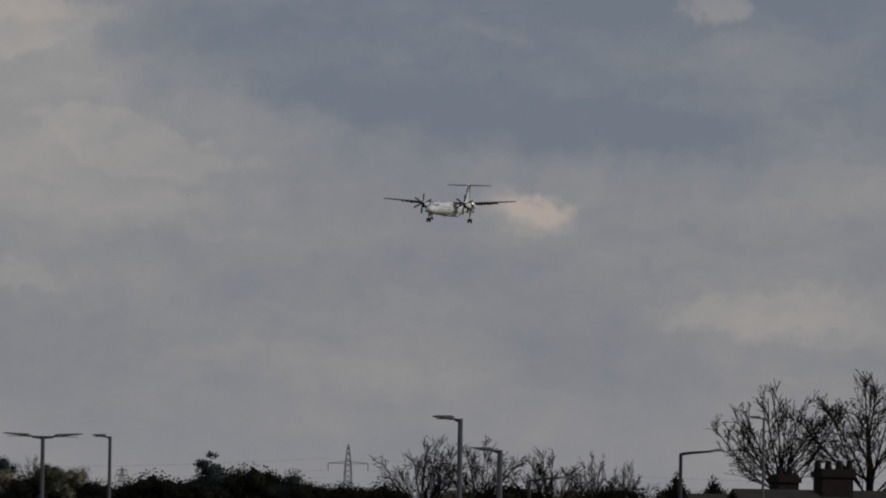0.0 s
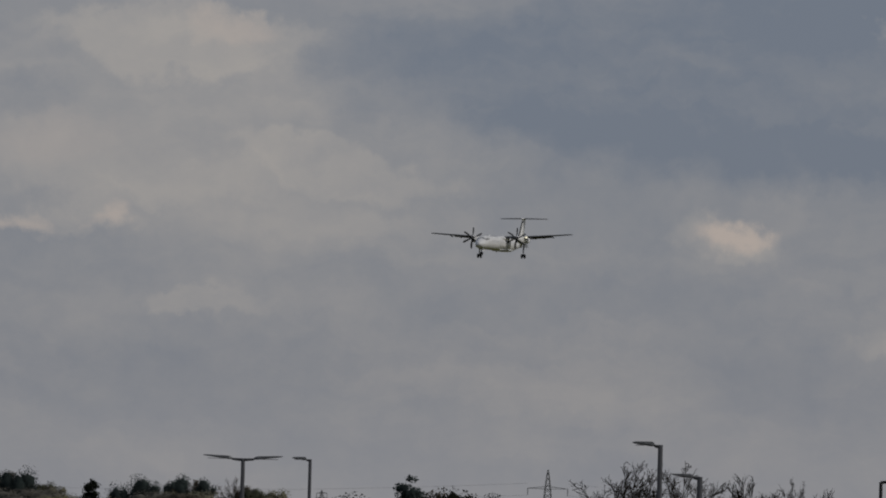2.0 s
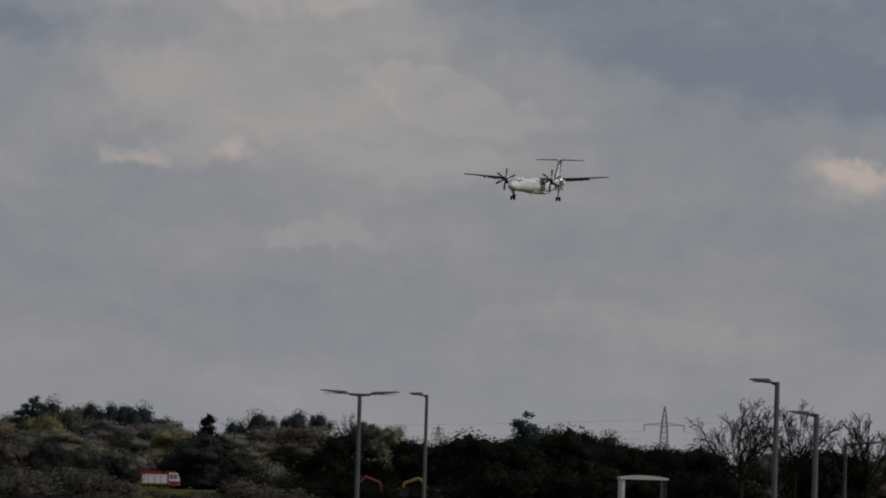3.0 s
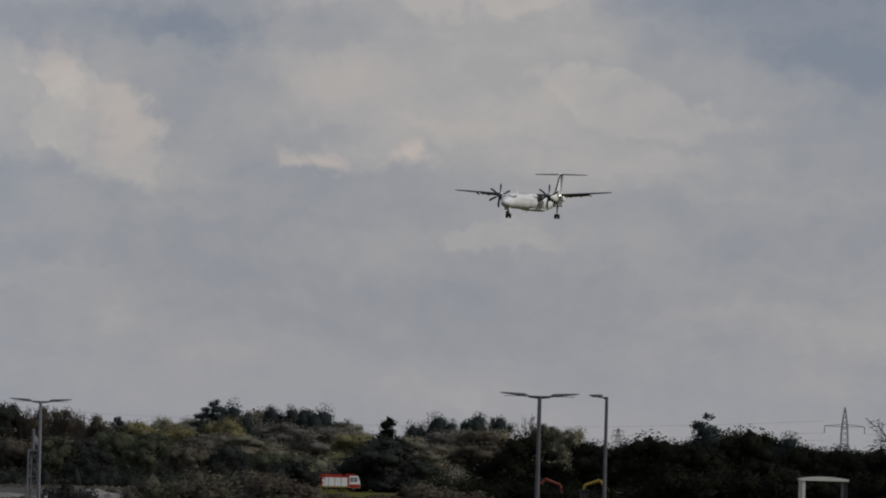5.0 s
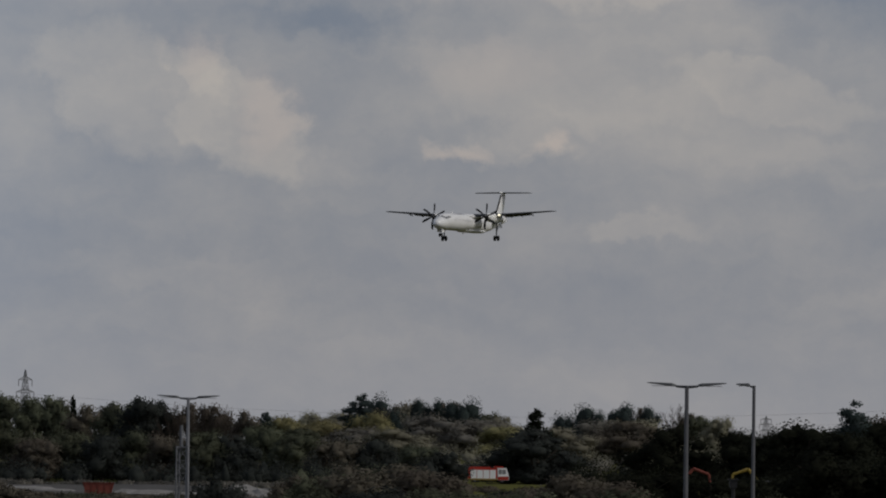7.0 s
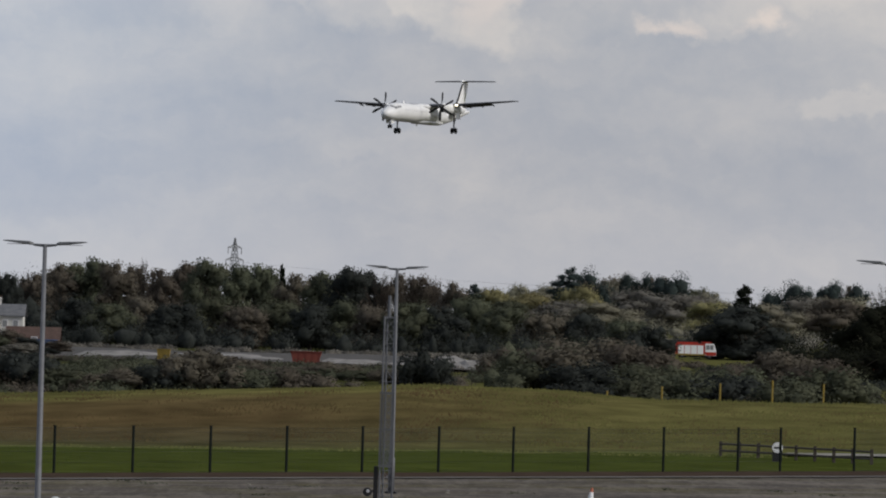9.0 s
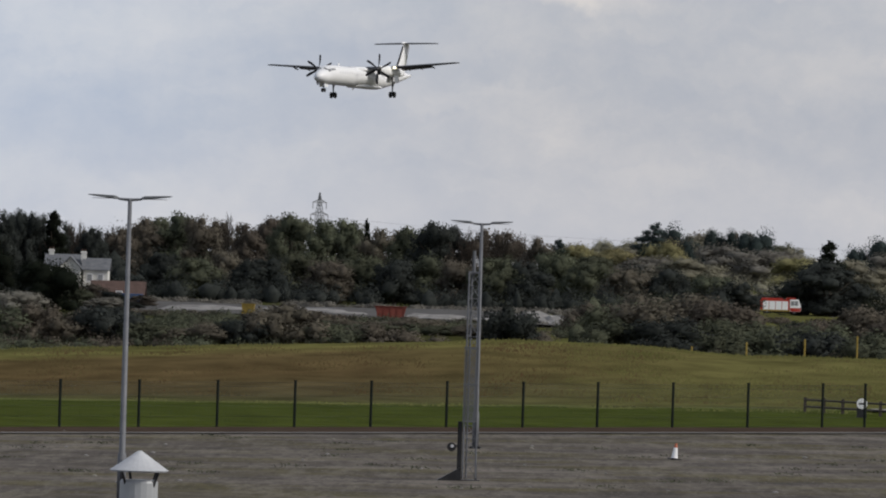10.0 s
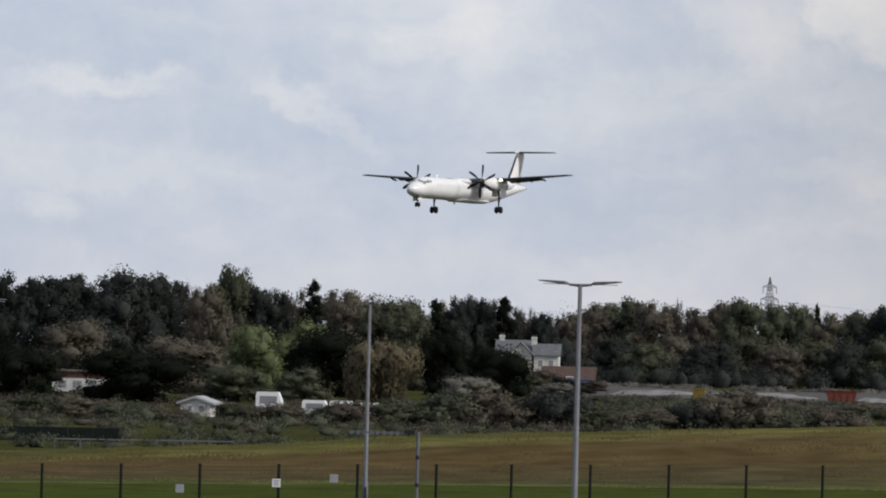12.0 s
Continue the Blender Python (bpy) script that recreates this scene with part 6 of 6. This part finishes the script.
def gabled(ob, x0, x1, y0, y1, z0, eaves, ridge, wall, roof, along="x", windows=()):
    bm = B()
    ym, xm = (y0 + y1) / 2, (x0 + x1) / 2
    if along == "x":
        loft(bm, [[(x, y0, z0), (x, y1, z0), (x, y1, eaves), (x, ym, ridge), (x, y0, eaves)] for x in (x0, x1)])
    else:
        loft(bm, [[(x0, y, z0), (x1, y, z0), (x1, y, eaves), (xm, y, ridge), (x0, y, eaves)] for y in (y0, y1)])
    w = part("wall", bm, wall, ob)
    bm = B()
    o, t = 0.35, 0.18
    if along == "x":
        for ya, s in ((y0, -1), (y1, 1)):
            k = (ridge - eaves) / abs(ym - ya)
            loft(bm, [[(x, ya + s * o, eaves - k * o), (x, ym, ridge), (x, ym, ridge + t), (x, ya + s * o, eaves - k * o + t)] for x in (x0 - o, x1 + o)])
    else:
        for xa, s in ((x0, -1), (x1, 1)):
            k = (ridge - eaves) / abs(xm - xa)
            loft(bm, [[(xa + s * o, y, eaves - k * o), (xm, y, ridge), (xm, y, ridge + t), (xa + s * o, y, eaves - k * o + t)] for y in (y0 - o, y1 + o)])
    part("roof", bm, roof, ob)
    for x, z, ww, hh in windows:
        bm = B()
        box(bm, x - ww / 2, x + ww / 2, y0 - 0.06, y0 + 0.02, z - hh / 2, z + hh / 2, 0.01)
        win = part("window", bm, WHITE, ob, "white framed window")
        bm = B()
        box(bm, x - ww / 2 + 0.08, x + ww / 2 - 0.08, y0 - 0.08, y0 - 0.055, z - hh / 2 + 0.08, z + hh / 2 - 0.08)
        part("pane", bm, GLASS, win)


def chimney(ob, x, y, z0, z1, mat, pots=2, w=0.5, under=None):
    bm = B()
    box(bm, x - w, x + w, y - 0.35, y + 0.35, z0, z1, 0.02)
    box(bm, x - w - 0.08, x + w + 0.08, y - 0.43, y + 0.43, z1 - 0.35, z1 - 0.12, 0.02)
    ch = part("chimney", bm, mat, ob)
    for i in range(pots):
        bm = B()
        px = x + (i - (pots - 1) / 2) * 0.48
        tube(bm, [(px, y, z1 - 0.02), (px, y, z1 + 0.28), (px, y, z1 + 0.32)], [0.15, 0.12, 0.15], 10)
        part("chimney_pot", bm, TILE if mat is not DARKBRICK else DARKBRICK, ch)


def houses():
    d = 1150.0
    k = d / 13000.0
    p = on_ground(-3.2, d)
    ob = thing("house", pose(p.x, p.y, p.z), "white rendered house with grey slate roofs and chimneys", "house")
    base = -p.z + 6
    zb = 0.0
    zr = base + d * math.tan(radians(0.06))
    ze = base + d * math.tan(radians(-0.02))
    gabled(ob, -5.6, 0.2, 1.0, 8.0, zb, ze, zr, RENDERED, SLATE, "x", ((-3.6, ze - 1.3, 0.9, 1.2), (-1.6, ze - 1.3, 0.9, 1.2)))
    gabled(ob, -3.2, 0.0, -3.0, 3.0, zb, ze - 0.3, zr - 0.3, RENDERED, SLATE, "y", ((-1.6, ze - 1.8, 1.0, 1.2),))
    gabled(ob, 0.4, 4.2, -1.0, 5.0, zb, ze - 0.5, zr - 0.5, RENDERED, SLATE, "x", ((1.4, ze - 1.8, 0.9, 1.2), (3.1, ze - 1.8, 0.9, 1.2)))
    chimney(ob, -5.0, 4.5, ze, zr + 0.9, RENDERED, 2, 0.4)
    chimney(ob, 0.2, 2.0, ze - 0.5, zr + 0.7, RENDERED, 2, 0.4)
    p = on_ground(-2.92, 1090)
    ob = thing("low_building", pose(p.x, p.y, p.z), "low brick building with a hipped brown tile roof", "building")
    z0 = 6 - p.z
    gabled(ob, -3.5, 4.0, -2.5, 2.5, 0, z0 - 1090 * 0.0040, z0 - 1090 * 0.0024, BRICK, TILE, "x", ((-2.0, 1.6, 1.0, 1.0), (0.5, 1.6, 1.0, 1.0)))
    # building behind the yews
    p = on_ground(-6.73, 800)
    ob = thing("building", pose(p.x, p.y, p.z), "cream two-storey flat-roofed building behind dark evergreens", "building")
    z0 = 6 - p.z
    h = z0 - 800 * math.tan(radians(0.2584))
    bm = B()
    box(bm, -2.6, 2.6, -2, 4, -0.5, h - 0.9, 0.02)
    part("wall", bm, RENDERED, ob)
    bm = B()
    box(bm, -2.3, 2.5, -1.6, 4, h - 0.9, h - 0.2, 0.02)
    part("upper_wall", bm, BRICK, ob, "brown upper wall")
    bm = B()
    box(bm, -2.5, 2.7, -1.9, 4.2, h - 0.2, h, 0.03)
    part("roof", bm, CONCRETE, ob)
    for x in (-1.5, 0.2, 1.7):
        bm = B()
        box(bm, x - 0.45, x + 0.45, -2.06, -1.98, h - 1.9, h - 1.15, 0.01)
        part("window", bm, GLASS, ob)
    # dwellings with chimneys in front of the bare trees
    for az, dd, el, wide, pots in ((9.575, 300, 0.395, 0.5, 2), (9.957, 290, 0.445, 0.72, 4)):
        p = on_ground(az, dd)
        ob = thing("house", pose(p.x, p.y, p.z, 0, 0, 20), "house with a dark tiled roof and backlit-dark brick chimney", "house", "chimneyed houses")
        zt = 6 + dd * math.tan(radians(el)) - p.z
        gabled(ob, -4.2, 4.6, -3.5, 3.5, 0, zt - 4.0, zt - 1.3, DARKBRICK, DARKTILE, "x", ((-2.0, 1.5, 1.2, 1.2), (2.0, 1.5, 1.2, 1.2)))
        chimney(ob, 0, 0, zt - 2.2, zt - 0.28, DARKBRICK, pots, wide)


houses()


def vehicles():
    # static caravan with a gable end
    d = 625.0
    p = on_ground(-5.78, d)
    ob = thing("mobile_home", pose(p.x, p.y, p.z), "white static caravan with a low gabled roof", "caravan")
    z = lambda el: 6 + d * math.tan(radians(el)) - p.z
    gabled(ob, -1.25, 1.25, -3.5, 3.5, 0.2, z(-0.490), z(-0.450), RENDERED, UNDER, "y", ((-0.45, z(-0.53), 0.5, 0.6), (0.5, z(-0.53), 0.6, 0.6)))
    bm = B()
    for x in (-1.0, 1.0):
        for y in (-3, 3):
            box(bm, x - 0.1, x + 0.1, y - 0.1, y + 0.1, -0.1, 0.25)
    part("supports", bm, DARKMETAL, ob)
    # parked caravans and vans
    for az, length, height, label in ((-5.23, 2.3, 2.5, "white touring caravan parked at the field edge"), (-4.87, 2.3, 1.9, "white van parked in a row"), (-4.66, 2.2, 1.9, "pale van parked in a row"), (-4.46, 2.4, 1.8, "white car parked in a row"), (-3.48, 1.1, 1.9, "white van half hidden by bushes")):
        dd = 622.0
        p = on_ground(az, dd)
        ob = thing("parked_van", pose(p.x, p.y, p.z + 0.0), label, "van", "parked vans and caravans")
        bm = B()
        loft(bm, [[(-length / 2, y, 0.45), (length / 2, y, 0.45), (length / 2, y, height * 0.55), (length * 0.32, y, height), (-length * 0.46, y, height), (-length / 2, y, height * 0.9)] for y in (-0.9, 0.9)])
        part("body", bm, WHITE, ob)
        bm = B()
        box(bm, -length * 0.35, length * 0.28, -0.93, -0.9, height * 0.62, height * 0.86, 0.01)
        part("window", bm, GLASS, ob)
        wheel_set(ob, ((-length * 0.3, -0.8), (length * 0.3, -0.8), (-length * 0.3, 0.8), (length * 0.3, 0.8)), 0.32)
    # dark hoarding and its rails at the foot of the scrub
    ob = thing("hoarding", Matrix(), "dark blue-green site hoarding beyond the bank", "fence")
    pts = [on_ground(-8.2 + 0.2 * i, 505) for i in range(10)]
    for p, q in zip(pts, pts[1:]):
        bm = B()
        t = 0.05
        loft(bm, [[(c.x, c.y - t, -0.1 + c.z), (c.x, c.y + t, -0.1 + c.z), (c.x, c.y + t, c.z + 0.95), (c.x, c.y - t, c.z + 0.95)] for c in (p, p.lerp(q, 0.985))])
        part("panel", bm, FENCE, ob)
    rail = thing("guard_rail", Matrix(), "low grey steel guard rail along the field", "rail")
    pts = [on_ground(-6.9 + 0.2 * i, 480) for i in range(8)]
    for p, q in zip(pts, pts[1:]):
        bm = B()
        tube(bm, [p + Vector((0, 0, 0.62)), q + Vector((0, 0, 0.62))], 0.05, 6)
        part("beam", bm, GALV, rail)
    for p in pts:
        bm = B()
        box(bm, p.x - 0.04, p.x + 0.04, p.y - 0.04, p.y + 0.04, p.z - 0.1, p.z + 0.6)
        part("post", bm, GALV, rail)


vehicles()


def pylon(az, d, el_top, turn, arms, base_w, label, steel):
    p = on_ground(az, d)
    h = 6 + d * math.tan(radians(el_top)) - p.z
    ob = thing("pylon", pose(p.x, p.y, p.z, 0, 0, turn), label, "pylon", "electricity pylons")

    def half(z):
        u = z / h
        return base_w * ((1 - u / 0.6) * 0.42 + 0.25) if u < 0.6 else base_w * 0.25 * (1 - ((u - 0.6) / 0.4) ** 1.5) + 0.12

    lv = [h * u for u in (0, 0.14, 0.27, 0.38, 0.48, 0.56, 0.63, 0.70, 0.77, 0.84, 0.91, 0.97, 1.0)]
    r = 0.10
    for sx in (-1, 1):
        for sy in (-1, 1):
            bm = B()
            tube(bm, [(sx * half(z), sy * half(z), z) for z in lv], r, 5)
            part("leg", bm, steel, ob)
    bm = B()
    for a, b in zip(lv, lv[1:]):
        wa, wb = half(a), half(b)
        for s in (-1, 1):
            for p0, p1 in (((-wa, s * wa, a), (wb, s * wb, b)), ((wa, s * wa, a), (-wb, s * wb, b)), ((s * wa, -wa, a), (s * wb, wb, b)), ((s * wa, wa, a), (s * wb, -wb, b))):
                tube(bm, [p0, p1], r * 0.6, 4, False)
    part("bracing", bm, steel, ob, "steel lattice bracing")
    for u, span in arms:
        bm = B()
        z = h * u
        w = half(z)
        for s in (-1, 1):
            for y in (-w, w):
                tube(bm, [(0, y, z), (s * span, 0, z + 0.2)], r * 1.2, 4, False)
                tube(bm, [(0, y, z + h * 0.035), (s * span, 0, z + 0.2)], r * 1.2, 4, False)
        part("crossarm", bm, steel, ob)
        for s in (-1, 1):
            bm = B()
            tube(bm, [(s * span, 0, z + 0.2), (s * span, 0, z - 2.2)], 0.14, 5)
            part("insulator", bm, steel, ob)
    return ob, h


# dull steel, its grey lightened to stand for distant haze
PYLON_STEEL = material("dull_pylon_steel", (0.12, 0.125, 0.13), (0.18, 0.185, 0.19), 0.5, 0.7, 0.0, local=True)
pylon(6.175, 2500, 0.5216, 4, ((0.755, 6.9),), 4.2, "grey lattice pylon with one wide crossarm beyond the hedge", PYLON_STEEL)
pylon(-1.360, 2700, 0.6096, 62, ((0.62, 5.5), (0.76, 6.5), (0.89, 5.0)), 5.0, "grey lattice pylon with three crossarms behind the wood", PYLON_STEEL)
pylon(4.415, 3600, 0.318, 55, ((0.66, 5.5), (0.8, 6.5), (0.92, 5.0)), 5.0, "distant grey lattice pylon", PYLON_STEEL)


def cable(a, b, sag, n=14):
    bm = B()
    pts = [Vector(a).lerp(Vector(b), i / n) - Vector((0, 0, sag * 4 * (i / n) * (1 - i / n))) for i in range(n + 1)]
    tube(bm, pts, 0.035, 4, False)
    tagged(part("power_line", bm, PYLON_STEEL), "thin sagging power line between pylons", "cable", "power lines")


for da, z in ((0.0, 20.0), (0.02, 24.0), (-0.02, 17.5)):
    cable(bearing(6.175 - 0.16, 2500, z), bearing(-1.36 + da, 2700, z + 2), 6.0, 24)
    cable(bearing(6.175 + 0.16, 2500, z), bearing(14.0, 2400, z), 6.0)

# ---- movement ----
# seconds, x, y, z, bank, nose-up pitch, heading
FLIGHT = [
    (0.0, 183.24, 1507.44, 68.78, -1.19, -0.99, -112.23),
    (0.5, 173.01, 1483.80, 67.02, -1.04, -0.92, -112.23),
    (1.0, 162.99, 1460.00, 65.15, -0.33, -0.86, -112.23),
    (1.5, 151.91, 1436.13, 64.05, 0.18, -0.79, -112.23),
    (2.0, 142.49, 1411.97, 62.29, 0.09, -0.72, -112.23),
    (2.5, 132.55, 1387.71, 60.68, -0.18, -0.65, -112.23),
    (3.0, 122.02, 1363.37, 58.80, -0.44, -0.59, -112.23),
    (3.5, 111.76, 1338.85, 57.08, -0.42, -0.52, -112.23),
    (5.3, 76.82, 1249.30, 50.35, -0.12, -0.28, -112.23),
    (5.5, 73.66, 1239.20, 49.58, 0.02, -0.25, -112.23),
    (6.0, 62.77, 1214.03, 46.91, 0.11, -0.18, -112.23),
    (6.5, 52.68, 1188.68, 43.98, 0.22, -0.12, -112.23),
    (7.0, 42.36, 1163.15, 42.42, 0.18, -0.05, -112.23),
    (7.5, 32.34, 1137.47, 40.83, 0.42, 0.02, -112.23),
    (9.5, -8.62, 1033.35, 34.17, 1.11, 0.29, -112.23),
    (10.0, -18.68, 1006.97, 32.58, 1.58, 0.36, -112.23),
    (10.5, -28.65, 980.44, 31.00, 1.56, 0.42, -112.23),
    (11.0, -39.39, 953.76, 28.86, 1.33, 0.49, -112.23),
    (11.5, -49.11, 926.96, 26.88, 1.06, 0.56, -112.23),
    (12.0, -59.07, 900.03, 25.17, 0.75, 0.63, -112.23),
]


def motions():
    walk(AIRCRAFT, [(t, pose(x, y, z, bank, -pitch, head)) for t, x, y, z, bank, pitch, head in FLIGHT])
    for prop, s, phase in zip(PROPS, (1, -1), (-9.0, -9.0)):
        walk(prop, [(0.5 * i, pose(4.62, s * 4.41, 0.99, phase + 60.0 * i)) for i in range(25)])


motions()
